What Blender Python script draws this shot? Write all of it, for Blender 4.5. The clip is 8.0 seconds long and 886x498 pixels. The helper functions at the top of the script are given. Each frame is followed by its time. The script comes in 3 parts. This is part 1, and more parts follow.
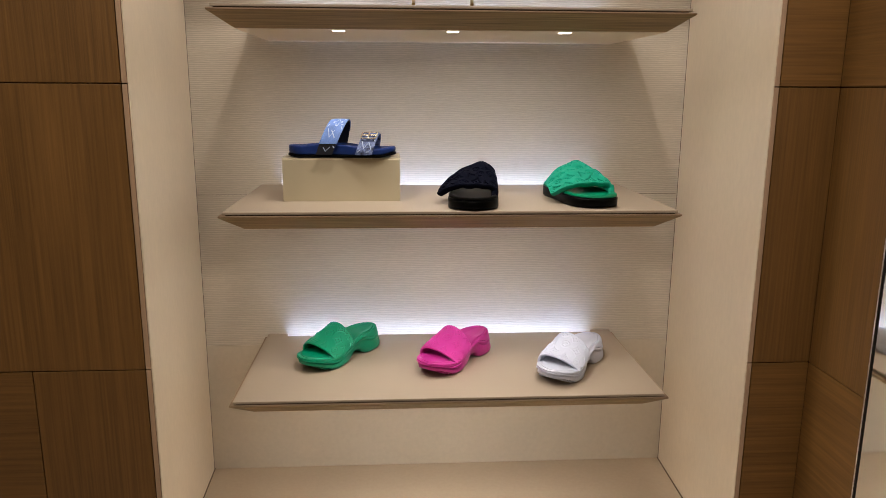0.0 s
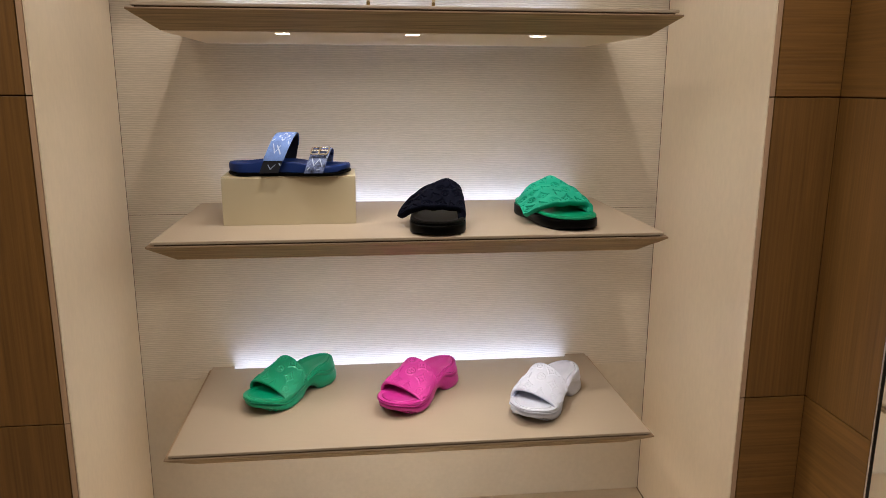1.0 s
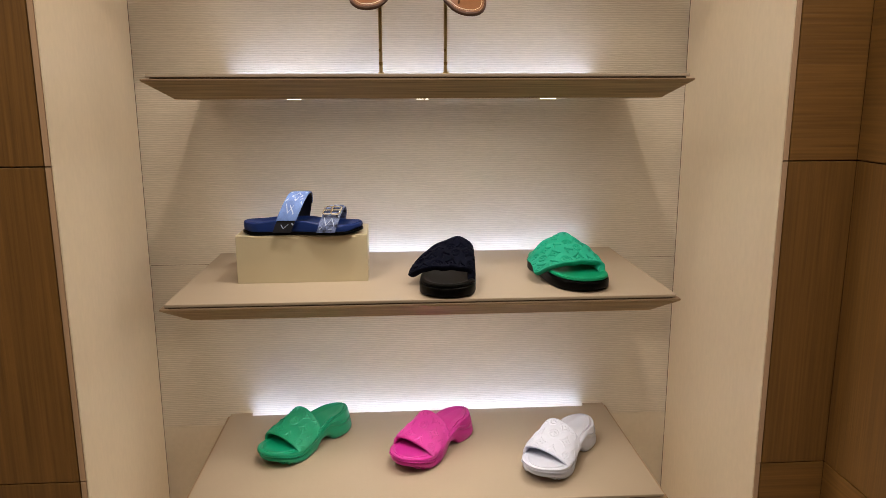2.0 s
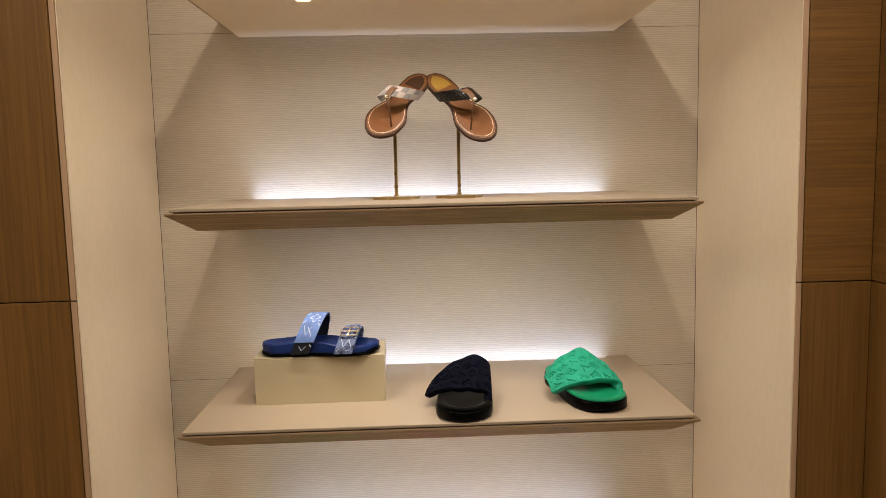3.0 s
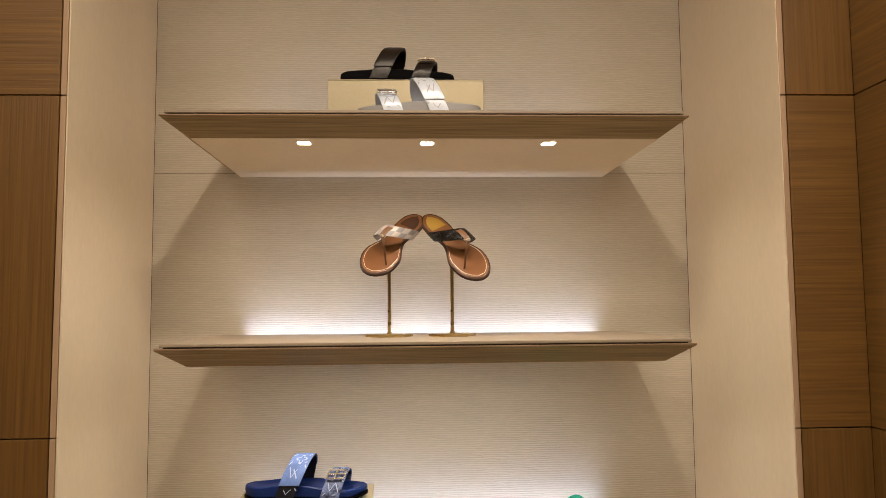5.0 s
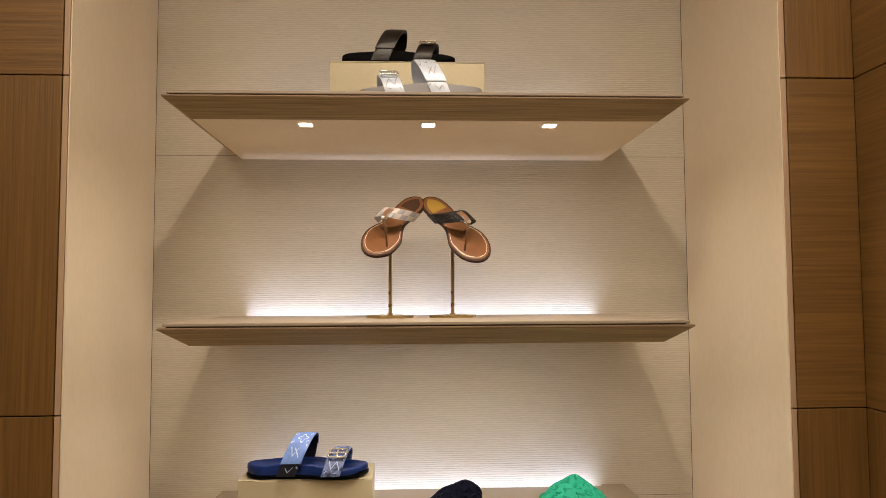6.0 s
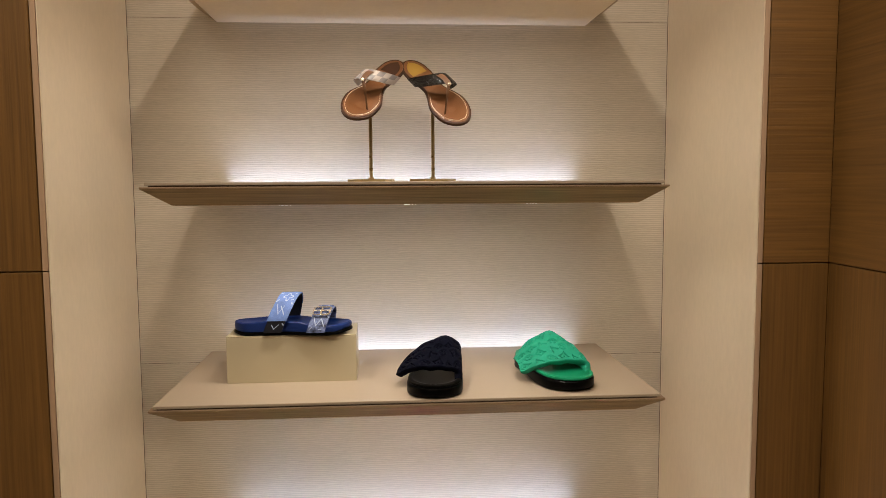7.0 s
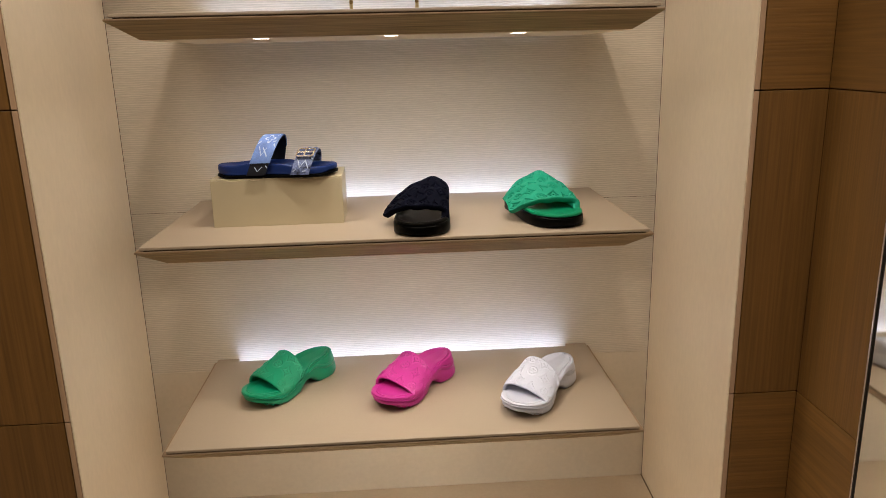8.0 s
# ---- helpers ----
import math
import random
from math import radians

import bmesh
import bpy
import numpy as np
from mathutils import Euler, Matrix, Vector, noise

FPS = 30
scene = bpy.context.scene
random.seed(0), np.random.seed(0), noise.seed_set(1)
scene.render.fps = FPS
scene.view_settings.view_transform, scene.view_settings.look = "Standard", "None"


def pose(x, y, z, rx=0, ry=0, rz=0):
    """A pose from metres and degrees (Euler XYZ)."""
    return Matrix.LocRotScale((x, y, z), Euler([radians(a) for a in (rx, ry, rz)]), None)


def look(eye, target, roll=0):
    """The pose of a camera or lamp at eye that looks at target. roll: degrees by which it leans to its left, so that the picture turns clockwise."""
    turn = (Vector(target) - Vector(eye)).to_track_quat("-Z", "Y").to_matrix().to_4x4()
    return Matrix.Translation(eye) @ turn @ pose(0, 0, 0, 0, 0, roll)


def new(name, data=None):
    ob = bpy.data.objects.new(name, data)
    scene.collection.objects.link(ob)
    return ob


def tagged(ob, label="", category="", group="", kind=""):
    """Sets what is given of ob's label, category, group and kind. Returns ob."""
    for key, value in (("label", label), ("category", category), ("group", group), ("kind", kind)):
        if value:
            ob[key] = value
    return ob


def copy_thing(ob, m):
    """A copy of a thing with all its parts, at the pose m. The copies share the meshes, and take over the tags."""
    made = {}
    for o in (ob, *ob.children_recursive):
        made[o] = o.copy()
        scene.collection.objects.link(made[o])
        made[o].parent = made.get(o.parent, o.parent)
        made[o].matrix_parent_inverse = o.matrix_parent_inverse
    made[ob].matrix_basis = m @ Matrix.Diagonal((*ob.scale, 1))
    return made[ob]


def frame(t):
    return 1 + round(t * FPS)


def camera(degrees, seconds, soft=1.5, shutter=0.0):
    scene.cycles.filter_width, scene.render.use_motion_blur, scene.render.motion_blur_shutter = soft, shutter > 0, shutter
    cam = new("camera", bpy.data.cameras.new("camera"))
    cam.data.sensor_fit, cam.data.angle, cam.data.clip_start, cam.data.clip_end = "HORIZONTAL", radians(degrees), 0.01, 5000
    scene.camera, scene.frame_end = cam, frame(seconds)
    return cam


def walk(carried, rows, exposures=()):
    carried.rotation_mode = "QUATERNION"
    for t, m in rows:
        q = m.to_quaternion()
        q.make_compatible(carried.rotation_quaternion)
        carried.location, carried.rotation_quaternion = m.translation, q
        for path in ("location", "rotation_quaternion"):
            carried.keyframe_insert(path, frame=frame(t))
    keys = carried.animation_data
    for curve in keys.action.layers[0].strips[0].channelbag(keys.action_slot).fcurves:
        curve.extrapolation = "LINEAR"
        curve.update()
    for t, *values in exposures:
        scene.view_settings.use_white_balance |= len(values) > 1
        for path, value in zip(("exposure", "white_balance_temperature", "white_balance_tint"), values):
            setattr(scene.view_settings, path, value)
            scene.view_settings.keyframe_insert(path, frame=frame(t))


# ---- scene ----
cam = camera(62.0, 8.0, soft=0.7)
PATH = [
    (0, (-0.126, 0.06, 1.455), (-0.006, 2.011, 1.031), 0.3),
    (0.5, (-0.153, 0.207, 1.479), (0.054, 2.148, 1.044), 0.0),
    (1, (-0.112, 0.254, 1.485), (0.109, 2.194, 1.049), 0.2),
    (2.5, (-0.049, 0.267, 1.654), (0.028, 2.236, 1.317), -0.8),
    (3, (-0.042, 0.264, 1.691), (0.029, 2.252, 1.48), -1.3),
    (3.5, (-0.036, 0.277, 1.684), (0.053, 2.274, 1.626), -1.1),
    (4, (-0.036, 0.278, 1.689), (0.051, 2.274, 1.791), -0.8),
    (4.5, (-0.036, 0.271, 1.696), (0.053, 2.263, 1.854), -0.6),
    (6, (-0.043, 0.253, 1.683), (0.051, 2.247, 1.805), -0.3),
    (6.5, (-0.041, 0.25, 1.654), (0.076, 2.247, 1.653), 0.1),
    (7, (-0.042, 0.231, 1.622), (0.1, 2.219, 1.448), -0.3),
    (7.5, (-0.031, 0.242, 1.566), (0.109, 2.197, 1.173), -1.5),
    (8, (0.006, 0.249, 1.545), (0.116, 2.179, 1.032), -1.4),
]

TONE = [(0.0, -0.20, 5800, 12), (1.0, -0.20, 5900, 12), (2.5, -0.12, 6300, 12), (3.5, -0.09, 6500, 12), (4.5, -0.07, 6600, 12), (6.0, -0.07, 6550, 12), (7.0, -0.19, 6350, 12), (8.0, -0.22, 6200, 12)]
walk(cam, [(t, look(eye, target, roll)) for t, eye, target, roll in PATH], TONE)

# ---- plan, in metres ----
BACK = 2.195                       # back wall of the niche
HALF = 0.702                       # half width of the niche at its back
MOUTH = 0.680                      # half width at its front
WALL_L, WALL_R = 1.655, 1.633      # fronts of the timber walls beside it
SIDE = 0.828                       # return wall on the right
NICHE_FLOOR = 0.297
NICHE_TOP = 2.90
ROOM_TOP = 2.95
LIP = (0.725, 1.176, 1.620, 2.077)  # edge heights of the four shelves
TOP = 0.009                         # shelf surface above its edge
LAMP_Y = 1.79
LAMP_X = (-0.257, 0.0, 0.257)

# ---- light and exposure ----
WARM, COOL, ROOM = (1.0, 0.885, 0.735), (0.64, 0.75, 1.0), (1.0, 0.832, 0.635)
P_SPOT, P_STRIP, P_ROOM = 0.86, 0.80, 11.0
world = bpy.data.worlds.new("world")
scene.world = world
world.use_nodes = True
world.node_tree.nodes["Background"].inputs[0].default_value = (0.8, 0.7, 0.55, 1)
world.node_tree.nodes["Background"].inputs[1].default_value = 0.02


def lamp(name, kind, energy, color, m):
    data = bpy.data.lights.new(name, kind)
    data.energy, data.color = energy, color
    ob = new(name, data)
    ob.matrix_world = m
    return ob


# last row is added, unseen: stands in for lamps under a shelf above
for h in (*LIP, NICHE_TOP + 0.045):
    for x in LAMP_X:
        z = h - 0.0420
        s = lamp("shelf_or_added_spot", "AREA", P_SPOT * (8.5 if h > 2.5 else 1.0), WARM, look((x, LAMP_Y, z), (x, LAMP_Y + 0.05, z - 1)))
        s.data.shape, s.data.size, s.data.size_y = "RECTANGLE", 0.024, 0.012
        s.data.spread = radians(180 if h > 2.5 else 168)
for h in LIP:
    s = lamp("strip_light", "AREA", P_STRIP, COOL, look((-0.004, BACK - 0.017, h - 0.019), (-0.004, BACK - 0.016, h + 1)))
    s.data.shape, s.data.size, s.data.size_y = "RECTANGLE", 0.90, 0.010
    s.data.spread = radians(92)
# first downlight follows from the shelf shadows; the other four are added fill, unseen
DOWNLIGHT_AND_FILL = ((0.0, 0.75), (0.50, 0.30), (-0.95, 0.30), (-0.4, -1.3), (-1.9, -1.8))
for x, y in DOWNLIGHT_AND_FILL:
    s = lamp("ceiling_spot_and_fill", "AREA", P_ROOM * (1.55 if x == 0 else 0.45 if y < -1 else 1.35 if x < -0.9 else 0.80), ROOM, look((x, y, ROOM_TOP - 0.012), (x, y + 0.02, 0)))
    s.data.shape, s.data.size = "DISK", 0.09 if x == 0 else 0.55


# ---- materials ----
def mat(name, color, rough=0.5, metal=0.0, spec=0.5, vary=0.12, scale=(6, 6, 6), fine=0.0, fine_scale=(200, 200, 200), bump=0.0, coat=0.0, sheen=0.0, glow=0.0, rnd=0.0):
    """A procedural surface: a base colour varied at a broad and a fine scale, with relief."""
    m = bpy.data.materials.new(name)
    m.use_nodes = True
    nt = m.node_tree
    p = nt.nodes["Principled BSDF"]
    p.inputs["Roughness"].default_value, p.inputs["Metallic"].default_value = rough, metal
    p.inputs["Specular IOR Level"].default_value = spec
    p.inputs["Coat Weight"].default_value = coat
    p.inputs["Sheen Weight"].default_value = sheen
    if glow:
        p.inputs["Emission Color"].default_value = (*color, 1)
        p.inputs["Emission Strength"].default_value = glow
    co = nt.nodes.new("ShaderNodeTexCoord")
    vec = co.outputs["Object"]
    if rnd:
        info = nt.nodes.new("ShaderNodeObjectInfo")
        add = nt.nodes.new("ShaderNodeVectorMath")
        mul = nt.nodes.new("ShaderNodeMath")
        mul.operation, mul.inputs[1].default_value = "MULTIPLY", 7.0
        nt.links.new(info.outputs["Random"], mul.inputs[0])
        nt.links.new(vec, add.inputs[0])
        nt.links.new(mul.outputs[0], add.inputs[1])
        vec = add.outputs[0]

    def field(sc, detail):
        mp = nt.nodes.new("ShaderNodeMapping")
        mp.inputs["Scale"].default_value = sc
        nz = nt.nodes.new("ShaderNodeTexNoise")
        nz.inputs["Scale"].default_value, nz.inputs["Detail"].default_value = 1.0, detail
        nt.links.new(vec, mp.inputs[0])
        nt.links.new(mp.outputs[0], nz.inputs[0])
        return nz.outputs[0]

    broad, small = field(scale, 3), field(fine_scale, 4)
    def scaled(src, amount):
        r = nt.nodes.new("ShaderNodeMapRange")
        r.inputs[1].default_value, r.inputs[2].default_value = 0.28, 0.72
        r.inputs[3].default_value, r.inputs[4].default_value = 1 - amount, 1 + amount
        nt.links.new(src, r.inputs[0])
        return r.outputs[0]
    mul = nt.nodes.new("ShaderNodeMath")
    mul.operation = "MULTIPLY"
    nt.links.new(scaled(broad, vary), mul.inputs[0])
    nt.links.new(scaled(small, fine), mul.inputs[1])
    last = mul.outputs[0]
    if rnd:
        r = nt.nodes.new("ShaderNodeMapRange")
        r.inputs[3].default_value, r.inputs[4].default_value = 1 - rnd, 1 + rnd
        nt.links.new(info.outputs["Random"], r.inputs[0])
        m2 = nt.nodes.new("ShaderNodeMath")
        m2.operation = "MULTIPLY"
        nt.links.new(last, m2.inputs[0])
        nt.links.new(r.outputs[0], m2.inputs[1])
        last = m2.outputs[0]
    mix = nt.nodes.new("ShaderNodeVectorMath")
    mix.operation = "SCALE"
    mix.inputs[0].default_value = color
    nt.links.new(last, mix.inputs["Scale"])
    nt.links.new(mix.outputs[0], p.inputs["Base Color"])
    rr = nt.nodes.new("ShaderNodeMapRange")
    rr.inputs[3].default_value, rr.inputs[4].default_value = max(rough - 0.06, 0.02), min(rough + 0.06, 1)
    nt.links.new(broad, rr.inputs[0])
    nt.links.new(rr.outputs[0], p.inputs["Roughness"])
    if bump:
        b = nt.nodes.new("ShaderNodeBump")
        b.inputs["Distance"].default_value, b.inputs["Strength"].default_value = bump, 1.0
        nt.links.new(small, b.inputs["Height"])
        nt.links.new(b.outputs[0], p.inputs["Normal"])
    return m


OAK = (0.165, 0.082, 0.019)
M = {
    "oak_v": mat("oak_vertical", OAK, 0.48, vary=0.10, scale=(14, 14, 0.8), fine=0.25, fine_scale=(190, 190, 4), bump=0.0006, rnd=0.08),
    "oak_h": mat("oak_level", OAK, 0.48, vary=0.10, scale=(0.8, 0.8, 14), fine=0.25, fine_scale=(4, 4, 190), bump=0.0006, rnd=0.08),
    # edge turned towards the niche: the light it catches is painted as paler oak
    "oak_edge_lit": mat("oak_edge_lit", (0.46, 0.31, 0.2), 0.5, vary=0.1, scale=(9, 9, 1), fine=0.08, fine_scale=(200, 200, 4), bump=0.0003),
    "gap": mat("dark_joint", (0.075, 0.042, 0.022), 0.8),
    "cream": mat("cream_panel", (0.78, 0.67, 0.51), 0.42, vary=0.05, scale=(3, 3, 1.5), fine=0.03, fine_scale=(90, 90, 40), bump=0.00015),
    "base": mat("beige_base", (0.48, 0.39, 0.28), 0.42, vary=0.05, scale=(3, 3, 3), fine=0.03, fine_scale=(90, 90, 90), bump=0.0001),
    "cover": mat("ribbed_wallcover", (0.62, 0.56, 0.47), 0.6, vary=0.05, scale=(3, 3, 8), fine=0.05, fine_scale=(40, 40, 420)),
    "cover_plain": mat("plain_wallcover", (0.62, 0.55, 0.44), 0.5, vary=0.05, scale=(3, 3, 3), fine=0.03, fine_scale=(90, 90, 90), bump=0.0001),
    "shelf_top": mat("taupe_leather", (0.365, 0.298, 0.222), 0.45, vary=0.04, scale=(4, 4, 4), fine=0.04, fine_scale=(500, 500, 500), bump=0.0002),
    "shelf_oak": mat("pale_oak", (0.33, 0.235, 0.115), 0.5, vary=0.10, scale=(1, 40, 40), fine=0.38, fine_scale=(6, 420, 420), bump=0.0004),
    "shelf_edge": mat("bronze_edge", (0.070, 0.045, 0.030), 0.4, metal=0.3),
    "shelf_lip": mat("tan_edge", (0.28, 0.19, 0.115), 0.45, vary=0.08),
    "lens": mat("lamp_lens", (1.0, 0.86, 0.66), 0.3, glow=14.0),
    "rim": mat("lamp_rim", (0.75, 0.68, 0.56), 0.35),
    "strip": mat("light_strip", (0.9, 0.92, 1.0), 0.4, glow=2.0),
    "gold": mat("brushed_gold", (0.56, 0.42, 0.19), 0.28, metal=1.0, vary=0.08, fine=0.1, fine_scale=(30, 30, 400)),
    "buckle": mat("pale_gold", (0.95, 0.90, 0.78), 0.25, metal=1.0),
    "steel": mat("polished_steel", (0.90, 0.90, 0.92), 0.24, metal=1.0),
    "riser": mat("champagne_covering", (0.50, 0.44, 0.30), 0.40, metal=0.30, vary=0.05, fine=0.06, fine_scale=(420, 420, 420), bump=0.00012),
    "mirror": mat("mirror", (0.88, 0.89, 0.87), 0.02, metal=1.0, vary=0.0),
    "black_frame": mat("black_metal", (0.02, 0.018, 0.016), 0.3, metal=0.6),
    "plaster": mat("ceiling_plaster", (0.74, 0.69, 0.60), 0.8, vary=0.04, scale=(2, 2, 2), fine=0.03),
    "room": mat("beige_wall", (0.42, 0.34, 0.25), 0.7, vary=0.08, scale=(2, 2, 2), fine=0.04),
    "floor": mat("beige_stone", (0.36, 0.30, 0.23), 0.35, vary=0.12, scale=(2, 2, 2), fine=0.06, fine_scale=(40, 40, 40)),
    "green": mat("green_rubber", (0.003, 0.250, 0.128), 0.40, vary=0.06, scale=(20, 20, 20), fine=0.05, fine_scale=(900, 900, 900), bump=0.0001),
    "pink": mat("pink_rubber", (0.45, 0.022, 0.245), 0.40, vary=0.06, scale=(20, 20, 20), fine=0.05, fine_scale=(900, 900, 900), bump=0.0001),
    "white": mat("white_rubber", (0.50, 0.53, 0.64), 0.5, vary=0.03, scale=(20, 20, 20), fine=0.03, fine_scale=(900, 900, 900), bump=0.0001),
    "puff_green": mat("green_padded_nylon", (0.006, 0.27, 0.168), 0.66, spec=0.3, vary=0.08, scale=(25, 25, 25), fine=0.08, fine_scale=(700, 700, 700), bump=0.0003),
    "bed_green": mat("green_footbed", (0.004, 0.21, 0.10), 0.45, spec=0.2, vary=0.06),
    "puff_black": mat("midnight_padded_nylon", (0.0028, 0.0034, 0.0085), 0.75, spec=0.03, vary=0.15, scale=(25, 25, 25), fine=0.15, fine_scale=(700, 700, 700), bump=0.0003),
    "bed_black": mat("black_footbed", (0.0025, 0.0022, 0.0020), 0.42, spec=0.06, vary=0.1),
    "sole_black": mat("black_rubber", (0.0012, 0.0012, 0.0012), 0.35, spec=0.05, vary=0.15),
    "navy": mat("navy_footbed", (0.004, 0.018, 0.105), 0.45, spec=0.3, vary=0.10, scale=(30, 30, 30), fine=0.08, fine_scale=(600, 600, 600), bump=0.0002),
    "denim": mat("washed_blue_denim", (0.105, 0.175, 0.40), 0.7, spec=0.3, vary=0.30, scale=(40, 40, 40), fine=0.14, fine_scale=(900, 900, 900), bump=0.0003),
    "dark_denim": mat("dark_denim", (0.006, 0.007, 0.012), 0.55, spec=0.3, vary=0.25, scale=(50, 50, 50)),
    "denim_mix": mat("marbled_denim", (0.10, 0.13, 0.25), 0.6, spec=0.3, vary=0.9, scale=(110, 110, 110), fine=0.3, fine_scale=(600, 600, 600)),
    "faint": mat("grey_print", (0.48, 0.49, 0.54), 0.4, vary=0.1),
    "print": mat("pale_print", (0.34, 0.41, 0.54), 0.7, spec=0.2, vary=0.10, scale=(60, 60, 60)),
    "brown": mat("dark_brown_canvas", (0.013, 0.008, 0.006), 0.34, spec=0.4, vary=0.25, scale=(90, 90, 90), fine=0.2, fine_scale=(500, 500, 500), bump=0.0004),
    "bed_dark": mat("black_suede", (0.004, 0.004, 0.005), 0.85, spec=0.1, vary=0.15),
    "silver": mat("silver_leather", (0.74, 0.82, 0.97), 0.36, metal=0.10, vary=0.06, scale=(60, 60, 60), fine=0.05),
    "bed_grey": mat("grey_footbed", (0.34, 0.34, 0.36), 0.5, vary=0.08),
    "tan": mat("tan_leather", (0.138, 0.053, 0.015), 0.40, vary=0.12, scale=(25, 25, 25), fine=0.10, fine_scale=(400, 400, 400), bump=0.0002),
    "tan_edge": mat("brown_sole_edge", (0.045, 0.018, 0.008), 0.62, spec=0.25, vary=0.15, scale=(30, 30, 30)),
    "stitch": mat("cream_stitching", (0.80, 0.68, 0.52), 0.7),
    "strap_brown": mat("brown_strap", (0.095, 0.042, 0.016), 0.42, vary=0.12, scale=(40, 40, 40)),
    "check_a": mat("ivory_canvas", (0.34, 0.30, 0.27), 0.5, vary=0.06),
    "check_b": mat("grey_canvas", (0.19, 0.175, 0.175), 0.5, vary=0.06),
    "patent": mat("black_sequin_canvas", (0.005, 0.004, 0.0035), 0.24, spec=0.25, vary=0.4, scale=(120, 120, 120), fine=0.5, fine_scale=(420, 420, 420), bump=0.0016),
    "ochre": mat("ochre_insole", (0.27, 0.155, 0.018), 0.5, vary=0.08),
}


def ribs(m, pitch, depth, groove_shade):
    """Adds uneven level ribs to a surface: relief, with slight relief shading painted from crest to groove."""
    nt = m.node_tree
    p = nt.nodes["Principled BSDF"]
    co, mp = nt.nodes.new("ShaderNodeTexCoord"), nt.nodes.new("ShaderNodeMapping")
    mp.inputs["Scale"].default_value = (0.27, 0.27, 1.0)
    w = nt.nodes.new("ShaderNodeTexWave")
    w.wave_type, w.bands_direction, w.wave_profile = "BANDS", "Z", "SIN"
    w.inputs["Scale"].default_value = 2 * math.pi / 20 / pitch
    w.inputs["Distortion"].default_value, w.inputs["Detail"].default_value = 4.2, 4.0
    w.inputs["Detail Scale"].default_value, w.inputs["Detail Roughness"].default_value = 1.3, 0.62
    nt.links.new(co.outputs["Object"], mp.inputs[0])
    nt.links.new(mp.outputs[0], w.inputs[0])
    # shading of the relief painted into the colour: grooves darker, crests lighter
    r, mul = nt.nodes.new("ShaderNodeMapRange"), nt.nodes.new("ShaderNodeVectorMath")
    r.inputs[3].default_value, r.inputs[4].default_value = 1 - groove_shade, 1 + groove_shade * 0.6
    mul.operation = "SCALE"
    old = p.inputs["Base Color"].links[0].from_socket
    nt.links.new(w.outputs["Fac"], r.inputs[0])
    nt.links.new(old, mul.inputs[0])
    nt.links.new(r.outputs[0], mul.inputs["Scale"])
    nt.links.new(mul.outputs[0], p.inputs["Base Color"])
    b = nt.nodes.new("ShaderNodeBump")
    b.inputs["Distance"].default_value, b.inputs["Strength"].default_value = depth, 1.0
    nt.links.new(w.outputs["Fac"], b.inputs["Height"])
    nt.links.new(b.outputs[0], p.inputs["Normal"])


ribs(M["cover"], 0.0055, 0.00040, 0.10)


# ---- mesh helpers ----
def mesh(name, verts, faces, material, parent=None, label="", smooth=False):
    me = bpy.data.meshes.new(name)
    me.from_pydata([tuple(v) for v in verts], [], faces)
    me.validate()
    bm = bmesh.new()
    bm.from_mesh(me)
    bmesh.ops.recalc_face_normals(bm, faces=bm.faces)
    if smooth:
        for f in bm.faces:
            f.smooth = True
        for e in bm.edges:
            if len(e.link_faces) == 2 and e.calc_face_angle(0) > 0.75:
                e.smooth = False
    bm.to_mesh(me)
    bm.free()
    me.materials.append(material)
    ob = new(name, me)
    if parent:
        ob.parent = parent
    if label:
        tagged(ob, label)
    return ob


def part(name, bm, material, parent, label="", smooth=False):
    me = bpy.data.meshes.new(name)
    if smooth:
        for f in bm.faces:
            f.smooth = True
    bm.to_mesh(me)
    bm.free()
    me.materials.append(material)
    ob = new(name, me)
    ob.parent = parent
    if label:
        tagged(ob, label)
    return ob


def box_bm(x0, x1, y0, y1, z0, z1, bevel=0.0, bm=None, segments=2):
    out = bm or bmesh.new()
    made = bmesh.ops.create_cube(out, size=1.0, matrix=Matrix.Translation(((x0 + x1) / 2, (y0 + y1) / 2, (z0 + z1) / 2)) @ Matrix.Diagonal((x1 - x0, y1 - y0, z1 - z0, 1)))
    if bevel:
        edges = list({e for v in made["verts"] for e in v.link_edges})
        bmesh.ops.bevel(out, geom=edges, offset=bevel, segments=segments, affect="EDGES", profile=0.5)
    return out


def box(name, x0, x1, y0, y1, z0, z1, material, parent=None, bevel=0.0, label=""):
    return part(name, box_bm(x0, x1, y0, y1, z0, z1, bevel), material, parent, label)


def thing(name, m, label, category, group=""):
    ob = new(name)
    ob.empty_display_size = 0.05
    ob.matrix_world = m
    return tagged(ob, label, category, group)


def structure(ob, label="", category=""):
    return tagged(ob, label, category, kind="structure")


